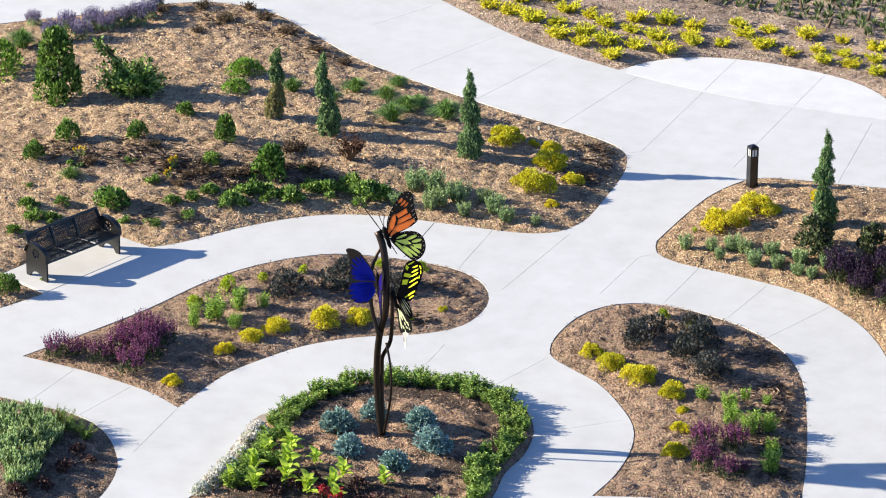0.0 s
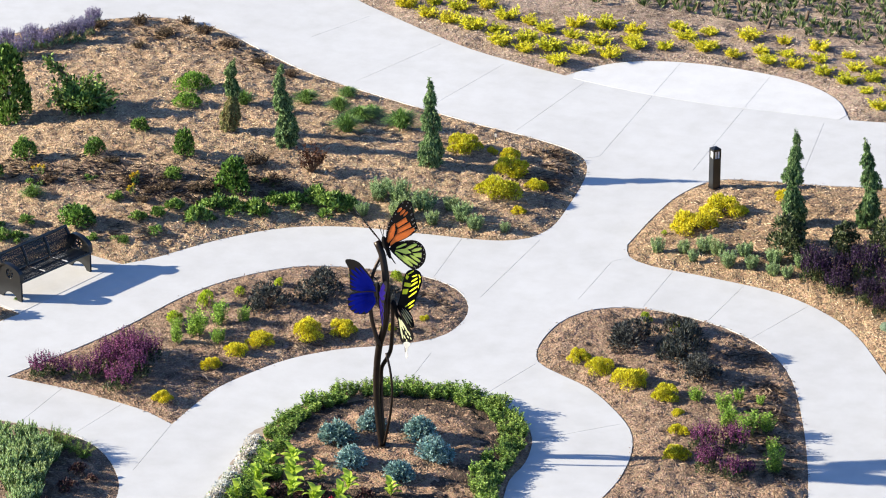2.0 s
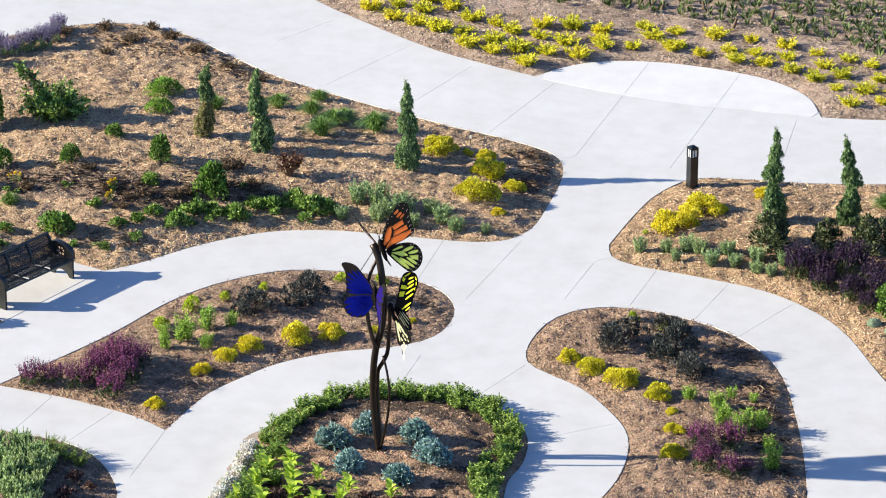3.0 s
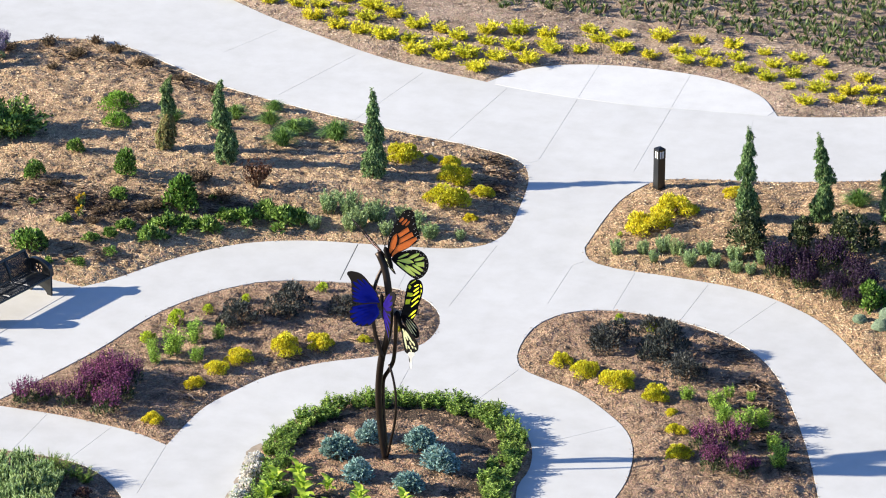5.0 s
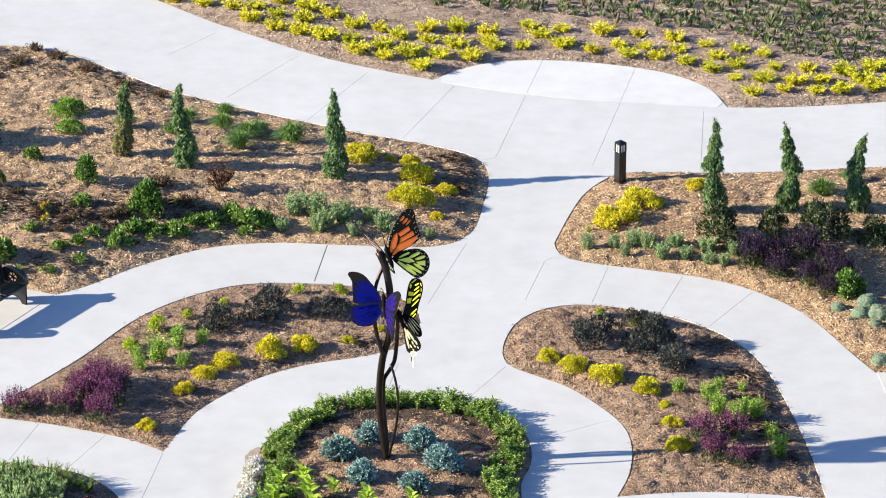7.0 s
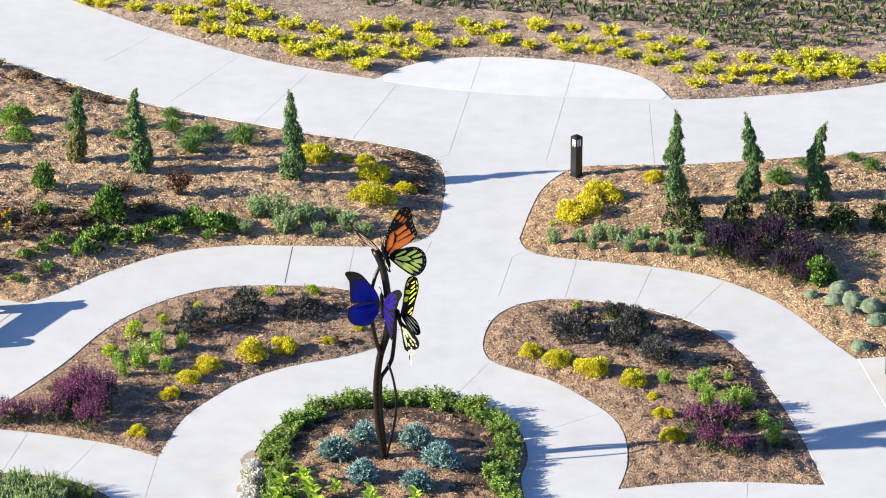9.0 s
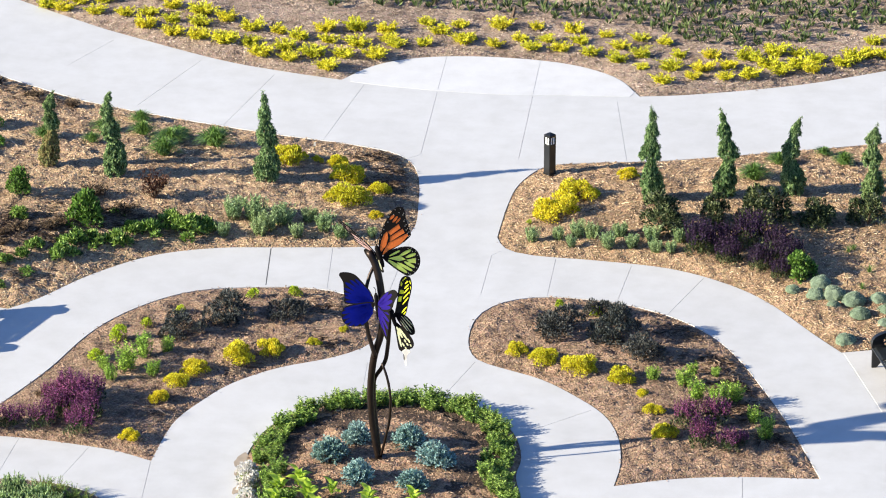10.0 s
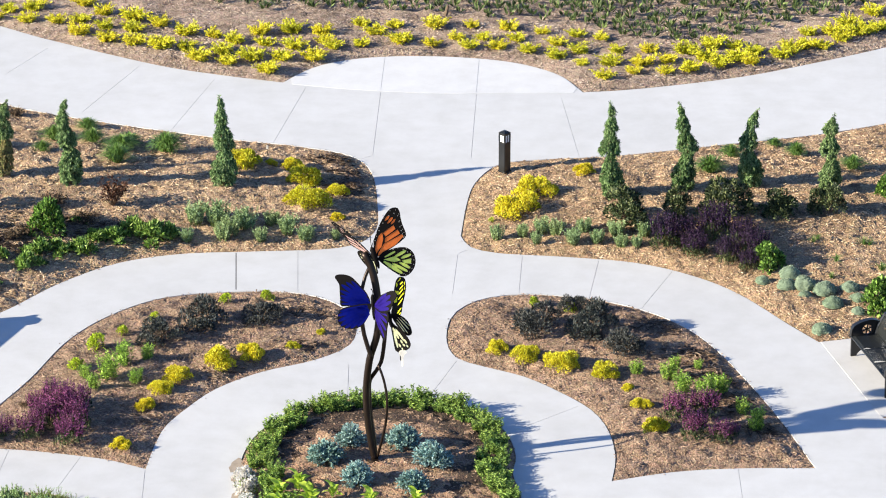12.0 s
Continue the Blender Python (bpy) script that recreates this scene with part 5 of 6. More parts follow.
# ---- path light ----
def path_light(x, y, turn):
    p = thing("bollard_light", "black square bollard path light with pale lenses", "bollard light")
    p.matrix_basis = pose(x, y, ground_z(x, y) - 0.02, 0, 0, turn)
    s = 0.185
    bm = bmesh.new()
    box(bm, (s + 0.02, s + 0.02, 0.03), (0, 0, 0.02), 0, 0.004)
    part("base_plate", bm, BLACK, p)
    bm = bmesh.new()
    box(bm, (s, s, 0.66), (0, 0, 0.36), 0, 0.008)
    part("post", bm, BLACK, p)
    bm = bmesh.new()
    box(bm, (s - 0.03, s - 0.03, 0.16), (0, 0, 0.77))
    part("lens", bm, LAMP_GLASS, p, "pale frosted lamp lens")
    for sx in (-1, 1):
        for sy in (-1, 1):
            bm = bmesh.new()
            box(bm, (0.034, 0.034, 0.165), (sx * (s / 2 - 0.017), sy * (s / 2 - 0.017), 0.77), 0, 0.003)
            part("corner_bar", bm, BLACK, p)
    for turn_by in range(4):
        bm = bmesh.new()
        box(bm, (0.016, 0.012, 0.162), (0, s / 2 - 0.012, 0.77), 0, 0.002)
        bmesh.ops.rotate(bm, verts=bm.verts, matrix=Matrix.Rotation(radians(90 * turn_by), 3, "Z"))
        part("mullion", bm, BLACK, p)
    bm = bmesh.new()
    box(bm, (s, s, 0.05), (0, 0, 0.875), 0, 0.006)
    cone = bmesh.ops.create_cone(bm, cap_ends=True, segments=4, radius1=s * 0.7, radius2=s * 0.22, depth=0.04, matrix=Matrix.Translation((0, 0, 0.918)) @ Matrix.Rotation(radians(45), 4, "Z"))
    part("cap", bm, BLACK, p)
    return p


path_light(0.7, 14.3, -37)


# ---- benches ----
MESH_STEEL, mesh_n, mesh_l, mesh_b = material("perforated_steel", 0.45)
mesh_b.inputs["Base Color"].default_value, mesh_b.inputs["Specular IOR Level"].default_value = (0.02, 0.022, 0.022, 1), 0.25
holes = mesh_n.new("ShaderNodeTexVoronoi")
holes.inputs["Scale"].default_value, holes.inputs["Randomness"].default_value = 62, 0.25
turned = mesh_n.new("ShaderNodeMapping")
turned.inputs["Rotation"].default_value = (radians(20), radians(38), radians(45))
mesh_l.new(mesh_n.new("ShaderNodeTexCoord").outputs["Object"], turned.inputs["Vector"])
mesh_l.new(turned.outputs[0], holes.inputs["Vector"])
cut = mesh_n.new("ShaderNodeMath")
cut.operation = "LESS_THAN"
mesh_l.new(holes.outputs["Distance"], cut.inputs[0])
cut.inputs[1].default_value = 0.4
clear, holed = mesh_n.new("ShaderNodeBsdfTransparent"), mesh_n.new("ShaderNodeMixShader")
mesh_l.new(cut.outputs[0], holed.inputs[0])
mesh_l.new(mesh_b.outputs[0], holed.inputs[1])
mesh_l.new(clear.outputs[0], holed.inputs[2])
mesh_l.new(holed.outputs[0], mesh_n["Material Output"].inputs[0])


def extruded(outline, x0, x1, hole=None):
    """A plate whose outline is given in y and z, from x0 to x1, with a round hole through it."""
    loops = [outline] + ([hole] if hole else [])
    tris = tessellate_polygon([[Vector((y, z, 0)) for y, z in loop] for loop in loops])
    flat = [q for loop in loops for q in loop]
    n, bm = len(flat), bmesh.new()
    a = [bm.verts.new((x0, y, z)) for y, z in flat]
    b = [bm.verts.new((x1, y, z)) for y, z in flat]
    for t in tris:
        bm.faces.new([a[i] for i in t])
        bm.faces.new([b[i] for i in reversed(t)])
    at = 0
    for loop in loops:
        for i in range(len(loop)):
            j = (i + 1) % len(loop)
            bm.faces.new((a[at + i], a[at + j], b[at + j], b[at + i]))
        at += len(loop)
    bmesh.ops.recalc_face_normals(bm, faces=bm.faces)
    return bm


def bench(x, y, heading):
    """A steel bench facing its own -y, 2 m long."""
    p = thing("garden_bench", "black steel garden bench with perforated seat and back", "bench", "garden benches")
    p.matrix_basis = pose(x, y, 0.006, 0, 0, heading) @ Matrix.Diagonal((1.035, 1, 1.03, 1))
    side = smooth_curve([(-0.31, 0.0), (-0.31, 0.5), (-0.27, 0.6), (-0.1, 0.68), (0.12, 0.7), (0.27, 0.62), (0.31, 0.5), (0.31, 0.0), (0.21, 0.0), (0.14, 0.09), (0.0, 0.14), (-0.14, 0.09), (-0.21, 0.0)], step=0.05, sharp=(0, 7, 8, 12))
    ring_hole = [(0.0 + 0.1 * math.cos(a), 0.52 + 0.1 * math.sin(a)) for a in np.linspace(0, 2 * math.pi, 20, endpoint=False)]
    for sx in (-1, 1):
        panel = part("end_panel", extruded(side, sx * 0.94 - 0.02, sx * 0.94 + 0.02, ring_hole), BLACK, p)
        for k in range(3):
            bm = bmesh.new()
            a = radians(60 * k + 20)
            box(bm, (0.02, 0.2, 0.025), (0, 0, 0))
            bmesh.ops.rotate(bm, verts=bm.verts, matrix=Matrix.Rotation(a, 3, "X"))
            bmesh.ops.translate(bm, verts=bm.verts, vec=(sx * 0.94, 0, 0.52))
            part("emblem_bar", bm, BLACK, panel)
        cap = smooth_curve([(-0.33, 0.42), (-0.325, 0.52), (-0.28, 0.62), (-0.1, 0.7), (0.12, 0.72), (0.28, 0.64), (0.325, 0.52)], closed=False, step=0.05)
        part("armrest", extruded(list(cap) + [(a * 0.94, b - 0.024) for a, b in reversed(cap)], sx * 0.94 - 0.05, sx * 0.94 + 0.05), BLACK, p)
    # seat and back, in three panels each, with their frames
    seat_line = smooth_curve([(-0.3, 0.41), (-0.27, 0.44), (-0.1, 0.42), (0.1, 0.405), (0.18, 0.42)], closed=False, step=0.04)
    back_line = smooth_curve([(0.18, 0.46), (0.22, 0.58), (0.28, 0.7), (0.34, 0.79)], closed=False, step=0.05)
    for k in range(3):
        x0, x1 = -0.91 + k * 0.607 + 0.03, -0.91 + (k + 1) * 0.607 - 0.03
        for name, line in (("seat_panel", seat_line), ("back_panel", back_line)):
            thick = [(a, b - 0.006) for a, b in reversed(line)] if name == "seat_panel" else [(a + 0.006, b) for a, b in reversed(line)]
            part(name, extruded(list(line) + thick, x0, x1), MESH_STEEL, p, "perforated black steel panel")
    for name, (py, pz) in (("front_rail", (-0.305, 0.4)), ("rear_rail", (0.2, 0.43)), ("top_rail", (0.35, 0.81)), ("under_rail", (0.0, 0.36))):
        bm = bmesh.new()
        tube(bm, [(-0.93, py, pz), (0.93, py, pz)], [0.03, 0.03] if name == "top_rail" else [0.022, 0.022], 8)
        part(name, bm, BLACK, p)
    for k in range(4):
        xx = -0.91 + k * 0.607
        bm = bmesh.new()
        tube(bm, [(xx, 0.18, 0.43), (xx, 0.22, 0.58), (xx, 0.28, 0.7), (xx, 0.35, 0.81)], [0.034] * 4, 6)
        part("back_strut", bm, BLACK, p)
        bm = bmesh.new()
        tube(bm, [(xx, -0.3, 0.4), (xx, -0.1, 0.4), (xx, 0.1, 0.39), (xx, 0.19, 0.43)], [0.018] * 4, 6)
        part("seat_strut", bm, BLACK, p)
    return p


bench(-9.57, 3.97, 75.5)
bench(9.02, 5.1, -68.6)

# chips kicked out over the edges of the paths
stray_rng = np.random.default_rng(77)
stray = []
for bed_name in ("west_bed", "east_bed", "left_island", "right_island", "north_bed"):
    line = np.array(BEDS[bed_name])
    run = np.roll(line, -1, 0) - line
    long = np.linalg.norm(run, axis=1)
    pick = stray_rng.choice(len(line), 70, p=long / long.sum())
    at = line[pick] + run[pick] * stray_rng.random((70, 1))
    out = np.stack([run[pick][:, 1], -run[pick][:, 0]], 1) / long[pick][:, None]
    outside = ~inside(BEDS[bed_name], at[:, 0] + out[:, 0] * 0.05, at[:, 1] + out[:, 1] * 0.05)
    out[~outside] *= -1
    at = at + out * (stray_rng.exponential(0.014, (70, 1)) + 0.004)
    at = at[(at[:, 1] > -2.5) & (at[:, 1] < 27) & (np.abs(at[:, 0]) < 18)]
    for x, y in at:
        if ground_z(x, y) == 0.0:
            stray.append((x, y))
stray = np.array(stray)
ang, size = stray_rng.uniform(0, 6.283, len(stray)), stray_rng.uniform(0.012, 0.036, len(stray))
dx, dy = np.cos(ang) * size, np.sin(ang) * size
low = np.full(len(stray), 0.006)
stray_v = np.stack([np.stack([stray[:, 0] - dx, stray[:, 1] - dy, low], 1), np.stack([stray[:, 0] + dy * 0.3, stray[:, 1] - dx * 0.3, low], 1),
                    np.stack([stray[:, 0] + dx, stray[:, 1] + dy, low], 1), np.stack([stray[:, 0] - dy * 0.2, stray[:, 1] + dx * 0.2, low + 0.01], 1)], 1).reshape(-1, 3)
base_i = np.arange(len(stray))[:, None] * 4
tagged(new("stray_chips", mesh_data("stray_chips", stray_v, np.concatenate([base_i + [0, 1, 3], base_i + [1, 2, 3], base_i + [2, 0, 3]]), BROWN_CHIP)), "stray wood chips along the concrete path edges", "wood chips", kind="stuff")

# sandy soil washed out over the path beside the round bed
wash_rng = np.random.default_rng(31)
WASH = plain("washed_sand", (0.33, 0.27, 0.21), 0.95, vary=0.5, scale=7)
for wx, wy, wr in ((-2.52, -0.28, 0.17), (-2.47, -0.75, 0.1), (-2.34, -1.5, 0.09), (-2.24, -2.1, 0.1)):
    loop = [(wx + math.cos(a) * wr * wash_rng.uniform(0.85, 1.1) * 0.8, wy + math.sin(a) * wr * wash_rng.uniform(0.85, 1.15) * 1.7) for a in np.linspace(0, 2 * math.pi, 18, endpoint=False)]
    tagged(new("soil_wash", slab("soil_wash", [smooth_curve(loop, step=0.04)], 0.005, -0.005, WASH)), "tan sandy soil washed onto the concrete", "soil", kind="structure")

# small white marker stake beside the golden shrub
stake = thing("marker_stake", "small white marker on a thin dark stake", "marker")
stake.location = (-4.42, 14.35, ground_z(-4.42, 14.35))
stake_bm = bmesh.new()
tube(stake_bm, [(0, 0, -0.05), (0, 0, 0.16)], [0.012, 0.012], 6)
part("post", stake_bm, BLACK, stake)
stake_bm = bmesh.new()
box(stake_bm, (0.05, 0.02, 0.08), (0, 0, 0.19), 0, 0.004)
part("tag", stake_bm, LEAF["white"], stake, "white plastic tag")


# ---- butterfly sculpture ----
def acrylic(name, colour):
    m, n, l, b = material(name, 0.22)
    b.inputs["Specular IOR Level"].default_value = 0.2
    k = noise_node(n, l, 6, 3)
    col = blend(n, l, "MULTIPLY", 0.25, colour, ramp(n, l, k.outputs[0], ((0.35, (0.55, 0.5, 0.6)), (0.6, (1, 1, 1)))))
    l.new(col, b.inputs["Base Color"])
    t = n.new("ShaderNodeBsdfTranslucent")
    l.new(col, t.inputs[0])
    mix = n.new("ShaderNodeMixShader")
    mix.inputs[0].default_value = 0.6
    l.new(b.outputs[0], mix.inputs[1])
    l.new(t.outputs[0], mix.inputs[2])
    l.new(mix.outputs[0], n["Material Output"].inputs[0])
    return m


WING_BLACK = plain("wing_metal", (0.006, 0.005, 0.005), 0.8, 0.0)
WING_BLACK.node_tree.nodes["Principled BSDF"].inputs["Specular IOR Level"].default_value = 0.08
ORANGE, GREEN_GLASS, BLUE_GLASS, YELLOW_GLASS = acrylic("orange_glass", (0.95, 0.22, 0.05)), acrylic("green_glass", (0.66, 0.78, 0.16)), acrylic("blue_glass", (0.001, 0.006, 0.2)), acrylic("yellow_glass", (0.85, 0.86, 0.04))
PINK_GLASS = acrylic("pink_glass", (0.92, 0.58, 0.46))
PURPLE_GLASS, CREAM_GLASS, WHITE_DOT = acrylic("purple_glass", (0.04, 0.022, 0.25)), acrylic("cream_glass", (0.9, 0.88, 0.5)), acrylic("white_glass", (0.5, 0.49, 0.47))
SCULPT_TURN = radians(18)
U, V = Vector((math.cos(SCULPT_TURN), math.sin(SCULPT_TURN), 0)), Vector((-math.sin(SCULPT_TURN), math.cos(SCULPT_TURN), 0))
sculpture = thing("butterfly_sculpture", "tall dark metal sculpture of four colourful glass butterflies on twining stems", "sculpture")
sculpture.location = (0.01, -0.15, ground_z(0.01, -0.15) - 0.02)


def at_uz(u, z, d=0.0):
    return U * u + V * d + Vector((0, 0, z))


def stem(name, pts, r0, r1):
    line = smooth_curve([tuple(at_uz(*q)) for q in pts], closed=False, step=0.09)
    bm = bmesh.new()
    tube(bm, line, list(np.linspace(r0, r1, len(line))), 10)
    return part(name, bm, BRONZE, sculpture, smooth=True)


def prism(loop, frame_axes, joint, thick):
    a, b, nrm = frame_axes
    bm = bmesh.new()
    p = [joint + a * x + b * z for x, z in loop]
    f = [bm.verts.new(q + nrm * thick / 2) for q in p]
    g = [bm.verts.new(q - nrm * thick / 2) for q in p]
    for t in tessellate_polygon([[Vector((x, z, 0)) for x, z in loop]]):
        bm.faces.new([f[i] for i in t])
        bm.faces.new([g[i] for i in reversed(t)])
    for i in range(len(p)):
        j = (i + 1) % len(p)
        bm.faces.new((f[i], g[i], g[j], f[j]))
    bmesh.ops.recalc_face_normals(bm, faces=bm.faces)
    return bm


def pierced(outline, openings, frame_axes, joint, thick):
    """A flat plate with an opening for each pane."""
    a, b, nrm = frame_axes
    loops = [outline] + list(openings)
    flat, rings = [], []
    for loop in loops:
        rings.append(list(range(len(flat), len(flat) + len(loop))))
        flat += [Vector((x, z)) for x, z in loop]
    v, _, f, *_ = delaunay_2d_cdt(flat, [(r[i], r[(i + 1) % len(r)]) for r in rings for i in range(len(r))], [], 1 if not openings else 0, 1e-5)
    bm, kept = bmesh.new(), []
    for t in f:
        mid = np.array([sum(v[i][0] for i in t) / 3, sum(v[i][1] for i in t) / 3])
        if inside(outline, mid[:1], mid[1:])[0] and not any(inside(q, mid[:1], mid[1:])[0] for q in openings):
            kept.append(t)
    front = [bm.verts.new(joint + a * q[0] + b * q[1] + nrm * thick / 2) for q in v]
    back = [bm.verts.new(joint + a * q[0] + b * q[1] - nrm * thick / 2) for q in v]
    edges = collections.Counter(frozenset((t[i], t[(i + 1) % 3])) for t in kept for i in range(3))
    for t in kept:
        bm.faces.new([front[i] for i in t])
        bm.faces.new([back[i] for i in reversed(t)])
        for i in range(3):
            p, q = t[i], t[(i + 1) % 3]
            if edges[frozenset((p, q))] == 1:
                bm.faces.new((front[q], front[p], back[p], back[q]))
    bmesh.ops.delete(bm, geom=[q for q in bm.verts if not q.link_faces], context="VERTS")
    bmesh.ops.recalc_face_normals(bm, faces=bm.faces)
    return bm


def wing(name, joint, across, upward, outline, glass, dots=0, dot_glass=None, cells=(), spread=1.14):
    """A metal wing plate with glass panes let in between the veins."""
    across, upward = across.normalized(), upward.normalized()
    nrm = across.cross(upward).normalized()
    axes = (across, upward, nrm)
    line = smooth_curve(outline, step=0.05)
    cells = [[(cx + (x - cx) * spread, cz + (z - cz) * spread) for x, z in c] for c in cells for cx, cz in [(sum(q[0] for q in c) / len(c), sum(q[1] for q in c) / len(c))]]
    w = part(name, pierced(line, cells, axes, joint, 0.012), WING_BLACK, sculpture, "black metal wing plate with glass panes")
    pts = np.array(line)
    ang = np.unwrap(np.arctan2(pts[:, 1], pts[:, 0]))
    rad = np.hypot(pts[:, 0], pts[:, 1])
    far = rad > 0.3 * rad.max()
    lo, hi = ang[far].min(), ang[far].max()
    order = np.argsort(ang[far])
    reach = lambda t: float(np.interp(t, ang[far][order], rad[far][order]))
    for cell in cells:
        bm = bmesh.new()
        corners = [bm.verts.new(joint + across * x + upward * z) for x, z in cell]
        for t in tessellate_polygon([[Vector((x, z, 0)) for x, z in cell]]):
            bm.faces.new([corners[i] for i in t])
        part("pane", bm, glass, w)
    for k in range(dots):
        t = lo + (hi - lo) * (k + 0.5) / dots
        for share, size in ((0.955, 0.008), (0.89, 0.009)):
            r = reach(t + (0.03 if share < 0.9 else 0)) * share
            loop = [(math.cos(t) * r + size * math.cos(a), math.sin(t) * r + size * math.sin(a)) for a in np.linspace(0, 2 * math.pi, 7, endpoint=False)]
            part("dot", prism(loop, axes, joint, 0.02), dot_glass, w)
    return w


def butterfly_body(joint, low, high, r):
    bm = bmesh.new()
    way = (high - low)
    line = [low + way * t for t in np.linspace(0, 1, 9)]
    tube(bm, line, [r * q for q in (0.25, 0.6, 0.75, 0.7, 0.85, 1.0, 0.85, 0.95, 0.4)], 10)
    part("body", bm, WING_BLACK, sculpture, smooth=True)


def antenna(points):
    bm = bmesh.new()
    tube(bm, points, [0.006] * (len(points) - 1) + [0.009], 5)
    part("antenna", bm, WING_BLACK, sculpture)


base_bm = bmesh.new()
bmesh.ops.create_cone(base_bm, cap_ends=True, segments=24, radius1=0.15, radius2=0.14, depth=0.05, matrix=Matrix.Translation((0, 0, 0.03)))
part("base_plate", base_bm, BRONZE, sculpture)
stem("main_stem", [(0.0, 0.0), (-0.05, 0.25, 0.05), (-0.11, 0.75, 0.13), (-0.13, 1.35, 0.16), (-0.07, 1.98, 0.11), (0.05, 2.45, 0.05), (0.09, 2.9, 0.03), (0.05, 3.44, 0.12), (-0.03, 3.8, 0.22), (-0.13, 4.0, 0.28)], 0.062, 0.068)
stem("wing_stem", [(-0.05, 2.05, 0.0), (-0.13, 2.32, 0.02), (-0.2, 2.65, 0.04), (-0.22, 3.2, 0.1), (-0.12, 3.58, 0.2), (-0.02, 3.74, 0.26)], 0.042, 0.03)
stem("twining_stem", [(0.02, 0.02, 0.0), (0.1, 0.4, -0.07), (0.18, 0.85, -0.12), (0.2, 1.3, -0.12), (0.15, 1.65, -0.06), (0.07, 1.9, 0.04)], 0.026, 0.022)
stem("side_stem", [(0.01, 0.02, 0.02), (-0.01, 0.4, 0.1), (-0.05, 0.85, 0.21), (-0.06, 1.3, 0.28), (-0.04, 1.52, 0.25), (0.05, 1.7, 0.18), (0.14, 1.92, 0.11), (0.18, 2.25, 0.05), (0.2, 2.6, 0.0), (0.2, 2.95, -0.04)], 0.042, 0.036)
up = Vector((0, 0, 1))
toward = Vector((0.49, -0.87, 0))


def streak(x0, y0, x1, y1, wide):
    """A slim pane, widest in the middle."""
    dx, dy = x1 - x0, y1 - y0
    far = math.hypot(dx, dy)
    nx, ny = -dy / far * wide / 2, dx / far * wide / 2
    side = [(0.0, 0.45), (0.3, 0.9), (0.6, 1.0), (0.9, 0.75), (1.0, 0.3)]
    return [(x0 + dx * t + nx * q, y0 + dy * t + ny * q) for t, q in side] + [(x0 + dx * t - nx * q, y0 + dy * t - ny * q) for t, q in reversed(side)]


# monarch at the top
top_joint = at_uz(0.1, 3.96, 0.24)
butterfly_body(top_joint, at_uz(0.13, 3.71, 0.21), at_uz(0, 4.13, 0.21), 0.055)
MONARCH_FORE = [(-0.03, -0.03), (-0.05, 0.23), (0.01, 0.45), (0.11, 0.66), (0.22, 0.82), (0.3, 0.87), (0.39, 0.86), (0.43, 0.77), (0.44, 0.67), (0.47, 0.55), (0.51, 0.44), (0.53, 0.35), (0.48, 0.28), (0.37, 0.19), (0.23, 0.1), (0.09, 0.01)]
MONARCH_FORE_PANES = [[(0.1, 0.4), (0.11, 0.29), (0.08, 0.16), (-0.01, 0.04), (-0.03, 0.05), (0, 0.23), (0.04, 0.34)],
    [(0.3, 0.54), (0.33, 0.47), (0.17, 0.35), (0.13, 0.41)], [(0.37, 0.45), (0.4, 0.38), (0.16, 0.23), (0.17, 0.32)],
    [(0.43, 0.35), (0.45, 0.31), (0.32, 0.17), (0.13, 0.07), (0.04, -0.01), (0.05, 0.05), (0.14, 0.2)], streak(0.16, 0.64, 0.23, 0.72, 0.043),
    streak(0.21, 0.59, 0.29, 0.69, 0.043), streak(0.27, 0.57, 0.34, 0.66, 0.033)]
MONARCH_HIND = [(0.01, -0.06), (0.11, 0.02), (0.23, 0.09), (0.42, 0.13), (0.55, 0.11), (0.65, 0.02), (0.69, -0.12), (0.66, -0.27), (0.56, -0.39), (0.45, -0.42), (0.34, -0.36), (0.11, -0.18)]
MONARCH_HIND_PANES = [streak(0.15, -0.04, 0.32, 0.05, 0.038), streak(0.33, -0.04, 0.51, 0.06, 0.054), streak(0.44, -0.07, 0.6, -0.01, 0.054),
    [(0.6, -0.09), (0.6, -0.18), (0.49, -0.17), (0.45, -0.12)], [(0.13, -0.09), (0.32, -0.04), (0.41, -0.11), (0.31, -0.14)], streak(0.41, -0.16, 0.58, -0.26, 0.054),
    streak(0.29, -0.18, 0.53, -0.32, 0.054), streak(0.14, -0.14, 0.43, -0.35, 0.065)]
wing("forewing", top_joint, U - V * 0.1, up + V * 0.1, MONARCH_FORE, ORANGE, dots=13, dot_glass=WHITE_DOT, cells=MONARCH_FORE_PANES)
wing("hindwing", top_joint, U - V * 0.1, up + V * 0.1, MONARCH_HIND, GREEN_GLASS, dots=11, dot_glass=WHITE_DOT, cells=MONARCH_HIND_PANES)
left_joint = at_uz(0, 3.95, 0.26)
left_across, left_up = Vector((-0.444, 0.8, -0.402)), Vector((-0.68, -0.01, 0.733))
wing("forewing", left_joint, left_across, left_up, MONARCH_FORE, PINK_GLASS, dots=9, dot_glass=WHITE_DOT, cells=MONARCH_FORE_PANES)
wing("hindwing", left_joint, left_across, left_up + Vector((0.1, 0, 0)), MONARCH_HIND, CREAM_GLASS, cells=MONARCH_HIND_PANES)
antenna([at_uz(0, 4.13, 0.21), at_uz(-0.03, 4.28, 0.13), at_uz(-0.05, 4.43, 0.04)])
antenna([at_uz(0, 4.13, 0.21), at_uz(0.02, 4.28, 0.13), at_uz(0.05, 4.41, 0.04)])
